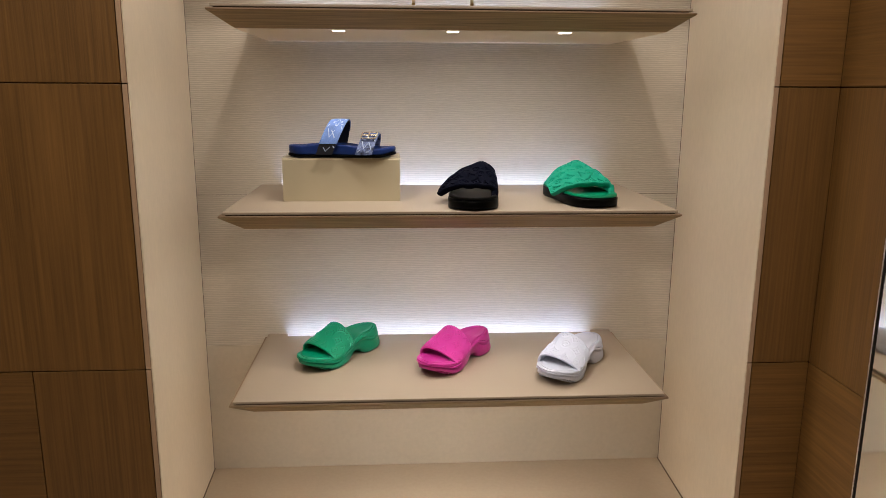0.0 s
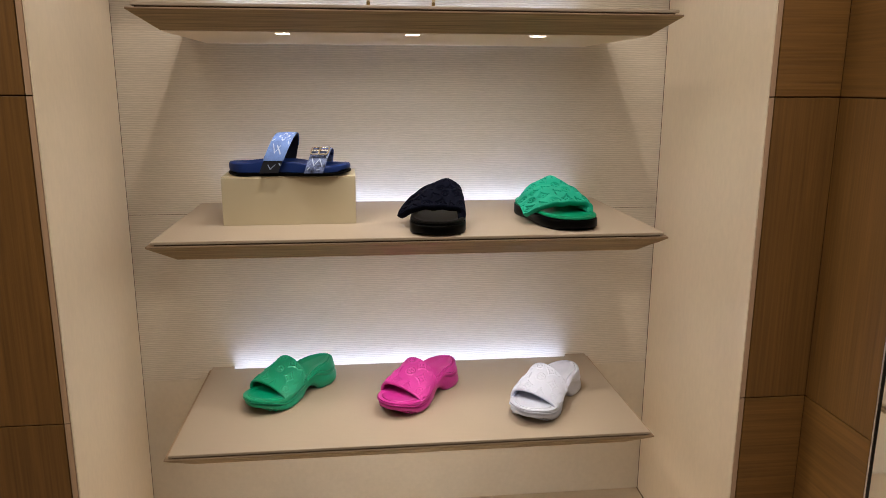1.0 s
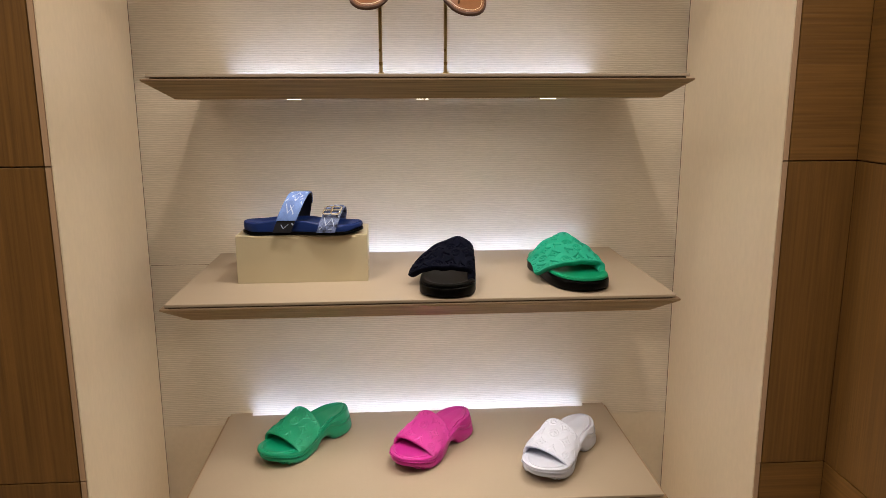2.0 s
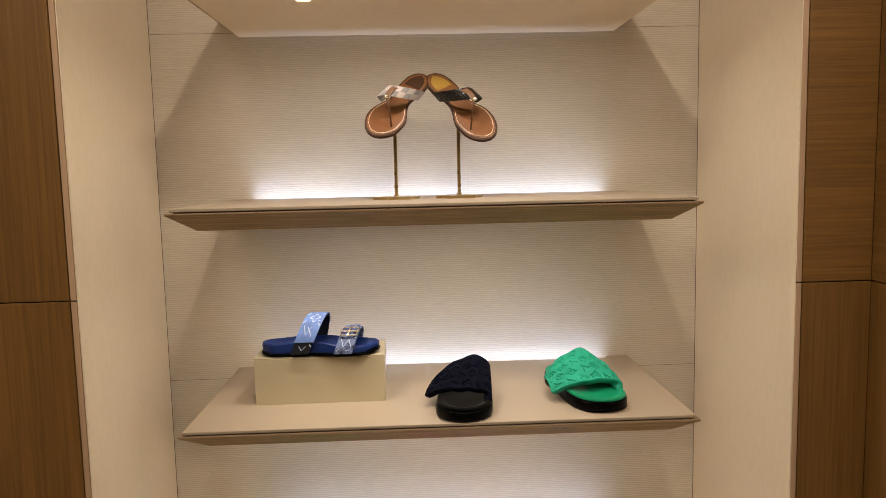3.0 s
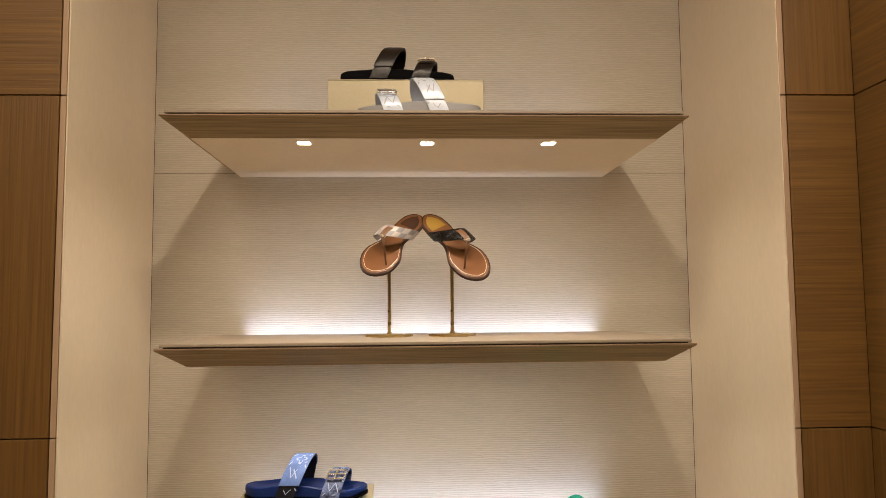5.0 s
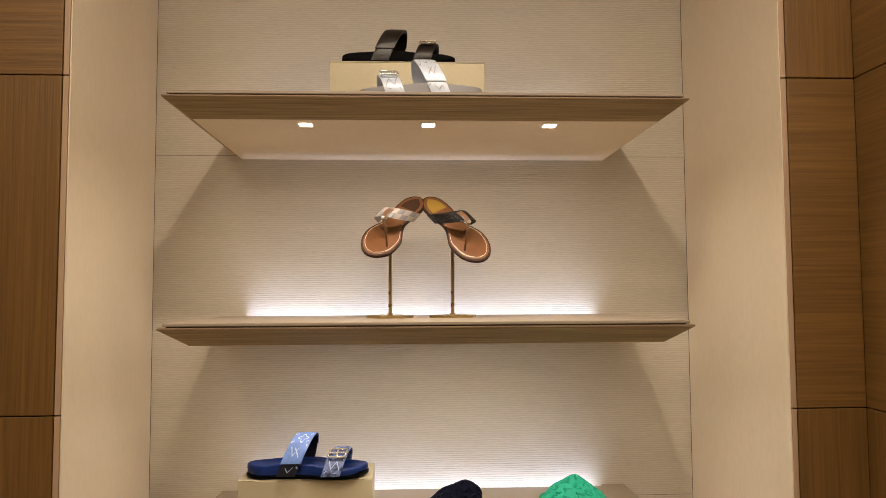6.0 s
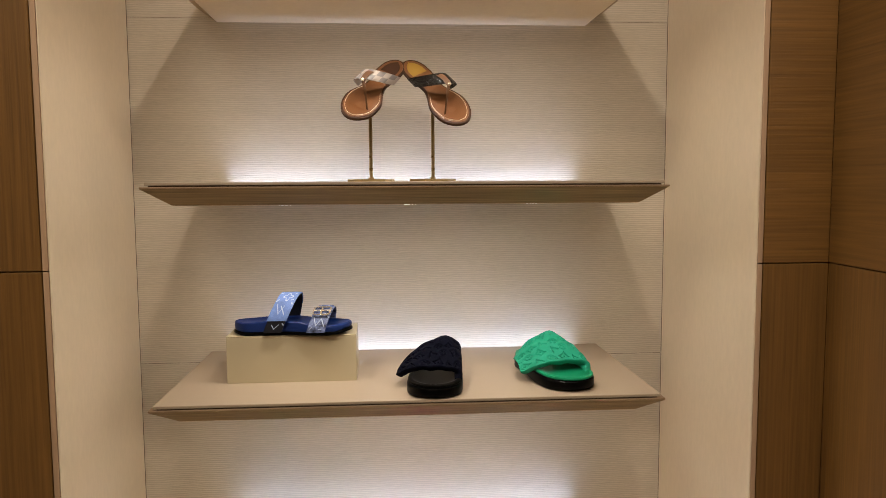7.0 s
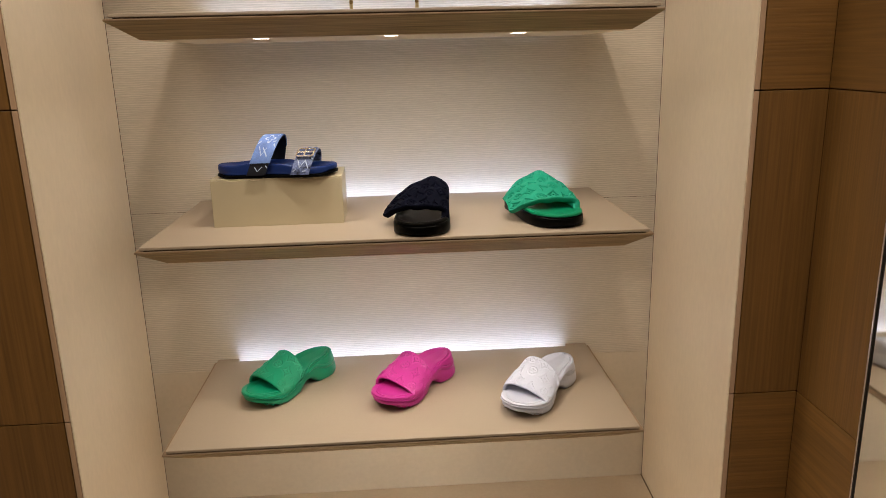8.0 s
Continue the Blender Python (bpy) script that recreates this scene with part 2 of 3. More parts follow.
def tube(path, radius, closed=False, sides=8):
    """Vertices and faces of a round bar along a path."""
    pts = [Vector(p) for p in path]
    n = len(pts)
    verts, faces = [], []
    up = Vector((0.13, 0.21, 0.97))
    for i, p in enumerate(pts):
        a = pts[(i + 1) % n] if closed or i < n - 1 else p
        b = pts[i - 1] if closed or i > 0 else p
        d = (a - b).normalized()
        s = d.cross(up)
        s = s.normalized() if s.length > 1e-4 else d.orthogonal().normalized()
        t = s.cross(d)
        for k in range(sides):
            w = 2 * math.pi * k / sides
            verts.append(p + radius * (math.cos(w) * s + math.sin(w) * t))
    for i in range(n if closed else n - 1):
        for k in range(sides):
            j = (i + 1) % n
            faces.append((i * sides + k, i * sides + (k + 1) % sides, j * sides + (k + 1) % sides, j * sides + k))
    if not closed:
        faces.append(tuple(range(sides)))
        faces.append(tuple((n - 1) * sides + k for k in range(sides)))
    return verts, faces


def shell(fn, nu, nv, thick, relief=None, u0=0.0, u1=1.0, v0=0.0, v1=1.0, lift=0.0):
    """A sheet of even thickness on the surface fn(u, v), with relief(u, v) raised from its outer face and a rounded rim."""
    us, vs = np.linspace(u0, u1, nu), np.linspace(v0, v1, nv)
    P = np.array([[fn(u, v) for v in vs] for u in us])
    du, dv = np.gradient(P, axis=0), np.gradient(P, axis=1)
    N = np.cross(du, dv)
    N /= np.maximum(np.linalg.norm(N, axis=2, keepdims=True), 1e-9)
    if N[..., 2].mean() < 0:
        N = -N
    uu, vv = np.meshgrid(us, vs, indexing="ij")
    h = relief(uu, vv) if relief else np.zeros_like(uu)
    rim = np.minimum.reduce([np.arange(nu)[:, None] * np.ones(nv), (nu - 1 - np.arange(nu))[:, None] * np.ones(nv),
                             np.arange(nv)[None, :] * np.ones((nu, 1)), (nv - 1 - np.arange(nv))[None, :] * np.ones((nu, 1))])
    soft = np.where(rim < 0.5, 0.45, np.where(rim < 1.5, 0.85, 1.0))
    outer = P + N * (lift + h + thick * 0.5 * soft)[..., None]
    inner = P + N * (lift - thick * 0.5 * soft)[..., None]
    verts = [tuple(p) for p in outer.reshape(-1, 3)] + [tuple(p) for p in inner.reshape(-1, 3)]
    k = nu * nv
    faces = []
    for i in range(nu - 1):
        for j in range(nv - 1):
            a, b, c, d = i * nv + j, (i + 1) * nv + j, (i + 1) * nv + j + 1, i * nv + j + 1
            faces += [(a, b, c, d), (k + d, k + c, k + b, k + a)]
    ring = [i * nv for i in range(nu)] + [(nu - 1) * nv + j for j in range(1, nv)] + [i * nv + nv - 1 for i in range(nu - 2, -1, -1)] + [j for j in range(nv - 2, 0, -1)]
    for a, b in zip(ring, ring[1:] + ring[:1]):
        faces.append((a, b, k + b, k + a))
    return verts, faces


def curve(knots, s):
    """Smooth value at s through (place, value) knots."""
    x, y = zip(*knots)
    if s <= x[0]:
        return y[0]
    for i in range(len(x) - 1):
        if s <= x[i + 1]:
            t = (s - x[i]) / (x[i + 1] - x[i])
            t = t * t * (3 - 2 * t)
            return y[i] + (y[i + 1] - y[i]) * t
    return y[-1]


def outline(length, width, centre, heel, toe, n=36):
    """Stations (y, left x, right x) of a sole, heel to toe."""
    out = []
    for i in range(n + 1):
        s = 0.5 - 0.5 * math.cos(math.pi * (0.004 + 0.992 * i / n))
        w = curve(width, s)
        if s < heel:
            w *= math.sqrt(max(1 - ((heel - s) / heel) ** 2, 0))
        if s > 1 - toe:
            w *= max(1 - ((s - 1 + toe) / toe) ** 2.4, 0) ** 0.5
        c = curve(centre, s)
        out.append((s, (s - 0.5) * length, c - w, c + w))
    return out


def sole(stations, layers, top=None, across=8, crown=0.0):
    """Rings of the outline one above another, closed below and above. layers: (inset, height as function of s)."""
    verts, faces = [], []
    n = len(stations)
    for inset, height in layers:
        for side in (0, 1):
            for s, y, l, r in (stations if side == 0 else stations[::-1]):
                cut = inset(s) if callable(inset) else inset
                half, mid = (r - l) / 2 * (1 - cut / 0.040) if callable(inset) else max((r - l) / 2 - cut, 0.0008), (l + r) / 2
                yy = y * (1 - cut / 0.13)
                verts.append((mid + (half if side else -half), yy, height(s)))
    ring = 2 * n
    for k in range(len(layers) - 1):
        for i in range(ring):
            j = (i + 1) % ring
            faces.append((k * ring + i, k * ring + j, (k + 1) * ring + j, (k + 1) * ring + i))
    for base, height, dish in ((0, layers[0][1], None), ((len(layers) - 1) * ring, layers[-1][1], top)):
        rows = []
        for i in range(n):
            a, b = base + i, base + ring - 1 - i
            pa, pb = Vector(verts[a]), Vector(verts[b])
            row = [a]
            for q in range(1, across):
                f = q / across
                p = pa.lerp(pb, f)
                if dish:
                    p.z += dish(stations[i][0], 2 * f - 1)
                verts.append(tuple(p))
                row.append(len(verts) - 1)
            rows.append(row + [b])
        for r0, r1 in zip(rows, rows[1:]):
            for q in range(across):
                faces.append((r0[q], r0[q + 1], r1[q + 1], r1[q]))
    return verts, faces


def petals(x, y, cx, cy, r, turn=0.0):
    """1 inside a four-petalled shape, 0 outside, with a soft edge."""
    d = np.hypot(x - cx, y - cy)
    a = np.arctan2(y - cy, x - cx) - turn
    edge = r * (0.42 + 0.58 * np.abs(np.cos(2 * a)) ** 1.5)
    return np.clip((edge - d) / (0.11 * r) + 0.5, 0, 1)


def star(x, y, cx, cy, r, turn=0.0):
    """1 inside a four-pointed star with hollow sides, 0 outside."""
    dx, dy = x - cx, y - cy
    a, b = dx * math.cos(turn) + dy * math.sin(turn), -dx * math.sin(turn) + dy * math.cos(turn)
    d = (np.abs(a) ** 0.72 + np.abs(b) ** 0.72) ** (1 / 0.72)
    return np.clip((r * 1.25 - d) / (0.22 * r) + 0.5, 0, 1)


def disc(x, y, cx, cy, r):
    return np.clip((r - np.hypot(x - cx, y - cy)) / (0.2 * r) + 0.5, 0, 1)


def bar(x, y, cx, cy, l, w, turn):
    dx, dy = x - cx, y - cy
    a, b = dx * math.cos(turn) + dy * math.sin(turn), -dx * math.sin(turn) + dy * math.cos(turn)
    return np.clip((l / 2 - np.abs(a)) / (0.3 * w) + 0.5, 0, 1) * np.clip((w / 2 - np.abs(b)) / (0.3 * w) + 0.5, 0, 1)


def motifs(width, depth, pitch, r, seed):
    """A relief of scattered petals, rings and crossed bars over a sheet of that size."""
    rng = random.Random(seed)
    spots = []
    rows = int(depth / pitch) + 1
    cols = int(width / pitch) + 1
    for i in range(cols):
        for j in range(rows):
            spots.append((pitch * (i + 0.35 + (0.5 if j % 2 else 0)) + rng.uniform(-1, 1) * pitch * 0.08, pitch * (j + 0.45) + rng.uniform(-1, 1) * pitch * 0.08, (i + 2 * j) % 3, rng.uniform(-0.5, 0.5)))

    def relief(u, v):
        x, y = u * width, v * depth
        h = np.zeros_like(x)
        for cx, cy, kind, turn in spots:
            if kind == 0:
                g = star(x, y, cx, cy, r, turn) - 0.75 * star(x, y, cx, cy, r * 0.66, turn) + 0.6 * disc(x, y, cx, cy, r * 0.17)
            elif kind == 1:
                g = disc(x, y, cx, cy, r * 0.80) - 0.8 * disc(x, y, cx, cy, r * 0.58) + 0.7 * petals(x, y, cx, cy, r * 0.48, turn + 0.7)
            else:
                g = np.maximum(bar(x, y, cx - r * 0.25, cy, r * 1.5, r * 0.24, turn + 0.9), bar(x, y, cx + r * 0.35, cy, r * 1.4, r * 0.24, turn + 2.1))
            h = np.maximum(h, g)
        return h
    return relief


# ---- the niche and the walls ----
def wall(name, x0, x1, y0, y1, z0, z1, material, label, category="wall"):
    return structure(box(name, x0, x1, y0, y1, z0, z1, material), label, category)


wall("floor", -3.2, 3.2, -3.6, 2.6, -0.1, 0.0, M["floor"], "polished beige stone shop floor", "floor")
wall("ceiling", -3.2, 3.2, -3.6, 2.6, ROOM_TOP, ROOM_TOP + 0.1, M["plaster"], "plain off-white plaster ceiling", "ceiling")
wall("wall_south", -3.2, 3.2, -3.6, -3.5, 0.0, ROOM_TOP, M["room"], "plain beige wall of the shop")
wall("wall_west", -3.2, -3.1, -3.5, 2.6, 0.0, ROOM_TOP, M["room"], "plain beige wall of the shop")
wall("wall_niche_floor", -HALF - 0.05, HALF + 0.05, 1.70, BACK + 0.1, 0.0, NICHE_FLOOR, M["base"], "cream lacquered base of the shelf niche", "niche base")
wall("wall_niche_top", -HALF - 0.05, HALF + 0.05, 1.64, BACK + 0.1, NICHE_TOP, ROOM_TOP, M["cream"], "cream lacquered head of the shelf niche", "niche head")


def reveal(name, side, front):
    """Side of the niche, splayed a little."""
    v = [(side * x, y, z) for z in (0.0, NICHE_TOP) for x, y in ((MOUTH, front + 0.002), (HALF, BACK + 0.003), (HALF + 0.05, BACK + 0.003), (MOUTH + 0.002, front + 0.002))]
    ob = mesh(name, v, [(0, 1, 2, 3), (4, 5, 6, 7), (0, 1, 5, 4), (1, 2, 6, 5), (2, 3, 7, 6), (3, 0, 4, 7)], M["cream"])
    return structure(ob, "smooth cream lacquered side of the niche", "wall")


reveal("wall_niche_left", -1, WALL_L)
reveal("wall_niche_right", 1, WALL_R)
wall("wall_niche_plinth", -MOUTH - 0.002, MOUTH + 0.002, 1.66, 1.70, 0.0, NICHE_FLOOR, M["cream"], "cream lacquered front of the niche base")
for x in (-1, 1):
    wall("trim_niche_corner", min(x * HALF, x * (HALF - 0.0006)), max(x * HALF, x * (HALF - 0.0006)), BACK - 0.005, BACK - 0.0018, NICHE_FLOOR, NICHE_TOP, M["gap"], "thin dark joint in the niche corner", "joint")
    v = [(x * p, y, z) for z in (NICHE_FLOOR, NICHE_FLOOR + 0.002) for p, y in ((MOUTH + 0.0013, 1.70), (HALF, BACK), (HALF - 0.0022, BACK), (MOUTH - 0.001, 1.70))]
    structure(mesh("trim_niche_base", v, [(0, 1, 2, 3), (4, 5, 6, 7), (0, 1, 5, 4), (1, 2, 6, 5), (2, 3, 7, 6), (3, 0, 4, 7)], M["gap"]), "thin dark joint along the niche base", "joint")


def ribbed_panel(name, z0, z1):
    """Wall covering with long uneven level ribs."""
    nx, step = 190, 0.0009
    nz = int((z1 - z0) / step)
    xs, zs = np.linspace(-HALF, HALF, nx), np.linspace(z0, z1, nz)
    verts = []
    for k, z in enumerate(zs):
        for x in xs:
            b = noise.noise(Vector((x * 40.0, 9.7, z * 280.0)))
            edge = 0.0 if k in (0, nz - 1) else 1.0
            verts.append((x, BACK - edge * 0.00016 * b, z))
    faces = [(k * nx + i, k * nx + i + 1, (k + 1) * nx + i + 1, (k + 1) * nx + i) for k in range(nz - 1) for i in range(nx - 1)]
    me = bpy.data.meshes.new(name)
    me.from_pydata(verts, [], faces)
    me.polygons.foreach_set("use_smooth", [True] * len(faces))
    me.materials.append(M["cover"])
    return new(name, me)


back = wall("wall_niche_back", -HALF - 0.04, HALF + 0.04, BACK + 0.003, BACK + 0.1, 0.0, NICHE_TOP, M["gap"], "niche back wall clad in pale ribbed wall covering")
box("panel", -HALF, HALF, BACK, BACK + 0.0025, NICHE_FLOOR + 0.0004, 0.6996, M["cover_plain"], back, label="smooth cream panel under the lowest shelf")
JOINTS = (0.700, 1.155, 2.049, NICHE_TOP)
for a, b in zip(JOINTS, JOINTS[1:]):
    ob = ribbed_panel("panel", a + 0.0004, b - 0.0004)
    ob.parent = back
for x in (-0.463, -0.418):
    box("slot", x, x + 0.032, BACK - 0.003, BACK + 0.002, 1.5905, 1.5935, M["gap"], back, label="narrow dark bracket slot")

for side, front in ((-1, WALL_L), (1, WALL_R)):
    wall("trim_shadow_gap", min(side * 0.6822, side * 0.76), max(side * 0.6822, side * 0.76), front + 0.0205, front + 0.024, 0.0, ROOM_TOP, M["gap"], "dark recess behind the timber edge", "joint")
ROWS_Z = (0.0, 0.836, 1.463, 2.100, ROOM_TOP)
GAP = 0.0011


def oak_panel(parent, axis, a0, a1, face, z0, z1, grain):
    """One veneered board of a timber wall, with eased edges."""
    if axis == "x":
        return box("panel", a0 + GAP, a1 - GAP, face, face + 0.02, z0 + GAP, z1 - GAP, M[grain], parent, 0.0012)
    return box("panel", face, face + 0.02, a0 + GAP, a1 - GAP, z0 + GAP, z1 - GAP, M[grain], parent, 0.0012)


wood_left = wall("wall_timber_left", -3.1, -HALF - 0.052, WALL_L + 0.021, 2.3, 0.0, ROOM_TOP, M["gap"], "brown oak veneered wall in staggered panels beside the niche")
for r, (cuts, grains) in enumerate((((-0.695, -0.941, -1.60, -2.4, -3.1), ("oak_v", "oak_h", "oak_v", "oak_h")), ((-0.695, -1.32, -2.1, -3.1), ("oak_v", "oak_h", "oak_v")),
                                    ((-0.695, -1.15, -1.9, -3.1), ("oak_v", "oak_h", "oak_v")), ((-0.695, -1.32, -2.1, -3.1), ("oak_h", "oak_v", "oak_h")))):
    for c, g in enumerate(grains):
        oak_panel(wood_left, "x", cuts[c + 1], cuts[c], WALL_L, ROWS_Z[r], ROWS_Z[r + 1], g)
    box("edge_strip", -0.6940, -0.6835, WALL_L + 0.001, WALL_L + 0.02, ROWS_Z[r] + GAP, ROWS_Z[r + 1] - GAP, M["oak_edge_lit"], wood_left, 0.001, "oak edge strip, painted paler for the light from the niche")
wood_right = wall("wall_timber_right", HALF + 0.052, 3.1, WALL_R + 0.021, 2.3, 0.0, ROOM_TOP, M["gap"], "brown oak veneered pier between niche and mirror wall")
wood_side = wall("wall_timber_side", SIDE + 0.021, SIDE + 0.2, -3.5, WALL_R + 0.021, 0.0, ROOM_TOP, M["gap"], "brown oak veneered return wall that holds a mirror")
for r, (g, gs) in enumerate((("oak_h", "oak_h"), ("oak_v", "oak_v"), ("oak_h", "oak_h"), ("oak_v", "oak_h"))):
    oak_panel(wood_right, "x", 0.693, SIDE + GAP, WALL_R, ROWS_Z[r], ROWS_Z[r + 1], g)
    box("edge_strip", 0.6825, 0.6925, WALL_R + 0.001, WALL_R + 0.02, ROWS_Z[r] + GAP, ROWS_Z[r + 1] - GAP, M["oak_edge_lit"], wood_right, 0.001, "oak edge strip, painted paler for the light from the niche")
    oak_panel(wood_side, "y", 1.4225, WALL_R + GAP, SIDE, ROWS_Z[r], ROWS_Z[r + 1], gs)
    oak_panel(wood_side, "y", -1.2, 0.30, SIDE, ROWS_Z[r], ROWS_Z[r + 1], gs)
    oak_panel(wood_side, "y", -3.5, -1.2, SIDE, ROWS_Z[r], ROWS_Z[r + 1], gs)

glass = thing("wall_mirror", pose(SIDE, 0.0, 0.0), "tall wall mirror in a slim black and chrome frame", "mirror")
box("mirror_glass", -0.001, 0.008, 0.33, 1.409, 0.08, 2.60, M["mirror"], glass)
for n, a, b in (("frame_side", 1.409, 1.421), ("frame_side", 0.318, 0.33)):
    f = box(n, -0.003, 0.021, a, b, 0.05, 2.63, M["black_frame"], glass, 0.002)
    box("chrome_bead", -0.0050, -0.0031, a + 0.004, a + 0.008, 0.05, 2.63, M["steel"], f, 0.001, "polished chrome bead")
for a, b in ((0.05, 0.08), (2.60, 2.63)):
    box("frame_rail", -0.003, 0.021, 0.331, 1.408, a, b, M["black_frame"], glass, 0.002)


# ---- shelves ----
def shelf(m):
    root = thing("display_shelf", m, "taupe wall shelf with sloping oak underside and lamps", "shelf", "shelves in the niche")
    W, D, I = 0.527, 0.495, 0.048
    v, f = [], []

    def rings(loops):
        b = len(v)
        n = len(loops[0])
        for loop in loops:
            v.extend(loop)
        for k in range(len(loops) - 1):
            for i in range(n):
                j = (i + 1) % n
                f.append((b + k * n + i, b + k * n + j, b + (k + 1) * n + j, b + (k + 1) * n + i))
        f.append(tuple(b + i for i in range(n)))
        f.append(tuple(b + (len(loops) - 1) * n + i for i in range(n)))

    rings([[(-W, -D, -0.0035), (W, -D, -0.0035), (W, -0.03, -0.0035), (-W, -0.03, -0.0035)],
           [(-W + I, -D + I, -0.037), (W - I, -D + I, -0.037), (W - I, -0.03, -0.037), (-W + I, -0.03, -0.037)]])
    for s in (-1, 1):
        prof = [(s * 0.46, -0.0035), (s * W, -0.0035), (s * (W - I), -0.037), (s * 0.46, -0.037)]
        rings([[(x, -0.0302, z) for x, z in prof], [(x, 0.0, z) for x, z in prof]])
    rings([[(-0.46, -0.0302, -0.024), (0.46, -0.0302, -0.024), (0.46, 0, -0.024), (-0.46, 0, -0.024)],
           [(-0.46, -0.0302, -0.037), (0.46, -0.0302, -0.037), (0.46, 0, -0.037), (-0.46, 0, -0.037)]])
    body = mesh("body", v, f, M["shelf_oak"], root, "pale oak sloping underside")
    part("soffit", box_bm(-W + I + 0.001, W - I - 0.001, -D + I + 0.001, -0.001, -0.0382, -0.0372), M["cream"], root, "smooth cream soffit")
    lip = box_bm(-W, W, -D, -0.0302, -0.0034, 0.0, 0.0008, segments=1)
    for s in (-1, 1):
        box_bm(min(s * 0.46, s * W), max(s * 0.46, s * W), -0.0300, 0.0, -0.0034, 0.0, bm=lip)
    part("lip", lip, M["shelf_lip"], root, "thin tan edge")
    part("shadow_groove", box_bm(-0.511, 0.511, -D + 0.006, -0.0302, 0.0001, 0.0028), M["shelf_edge"], root, "dark bronze groove")
    bm = box_bm(-0.5175, 0.5175, -D + 0.0015, -0.018, 0.0028, TOP, 0.0012)
    for s in (-1, 1):
        box_bm(min(s * 0.46, s * 0.5175), max(s * 0.46, s * 0.5175), -0.0180, -0.0005, 0.0028, TOP - 0.0002, bm=bm)
    part("top_board", bm, M["shelf_top"], root, "taupe leather-covered top board")
    part("strip_lens", box_bm(-0.455, 0.455, -0.020, -0.003, -0.0238, -0.021), M["strip"], root, "recessed cool white light strip")
    for x in LAMP_X:
        rim = part("spotlight", box_bm(x - 0.0165, x + 0.0165, LAMP_Y - BACK - 0.0185, LAMP_Y - BACK + 0.0185, -0.0386, -0.0378, 0.0003), M["rim"], root, "small recessed spotlight")
        part("lens", box_bm(x - 0.0130, x + 0.0130, LAMP_Y - BACK - 0.0145, LAMP_Y - BACK + 0.0145, -0.0390, -0.0384, 0.0002), M["lens"], rim, "glowing warm lens")
    return root


first = shelf(pose(0, BACK, LIP[0]))
for h in LIP[1:]:
    copy_thing(first, pose(0, BACK, h))
# rims for the added, unseen lamps over the top shelf
for x in LAMP_X:
    d = thing("niche_spotlight", pose(x, LAMP_Y, NICHE_TOP), "small warm spotlight added unseen in the niche head to light the top shelf", "spotlight", "spotlights in the niche head")
    part("rim", box_bm(-0.018, 0.018, -0.024, 0.024, -0.001, 0.002), M["rim"], d)
# rings for the inferred centre lamp and for the added fill lamps
for x, y in DOWNLIGHT_AND_FILL:
    d = thing("ceiling_downlight", pose(x, y, ROOM_TOP), "unseen round ceiling light, switched on: the central one inferred, the others added fill", "downlight", "downlights in the ceiling")
    rad = 0.062 if x == 0 else 0.30
    v, f = tube([(rad * math.cos(a), rad * math.sin(a), -0.004) for a in np.linspace(0, 2 * math.pi, 32, endpoint=False)], 0.006, True)
    mesh("ring", v, f, M["rim"], d, smooth=True)


# ---- risers ----
def riser(m, w, d, h, label):
    root = thing("display_riser", m, label, "riser", "risers on the shelves")
    part("block", box_bm(-w / 2, w / 2, -d / 2, d / 2, 0, h - 0.0032, 0.0010), M["riser"], root)
    part("top_panel", box_bm(-w / 2, w / 2, -d / 2, d / 2, h - 0.0030, h, 0.0010), M["riser"], root)
    return root


riser(pose(-0.264, 1.932, LIP[1] + TOP, 0, 0, 0.6), 0.285, 0.138, 0.106, "champagne covered display block under a blue sandal")
riser(pose(-0.044, 1.940, LIP[3] + TOP), 0.346, 0.14, 0.115, "champagne covered display block under a dark sandal")


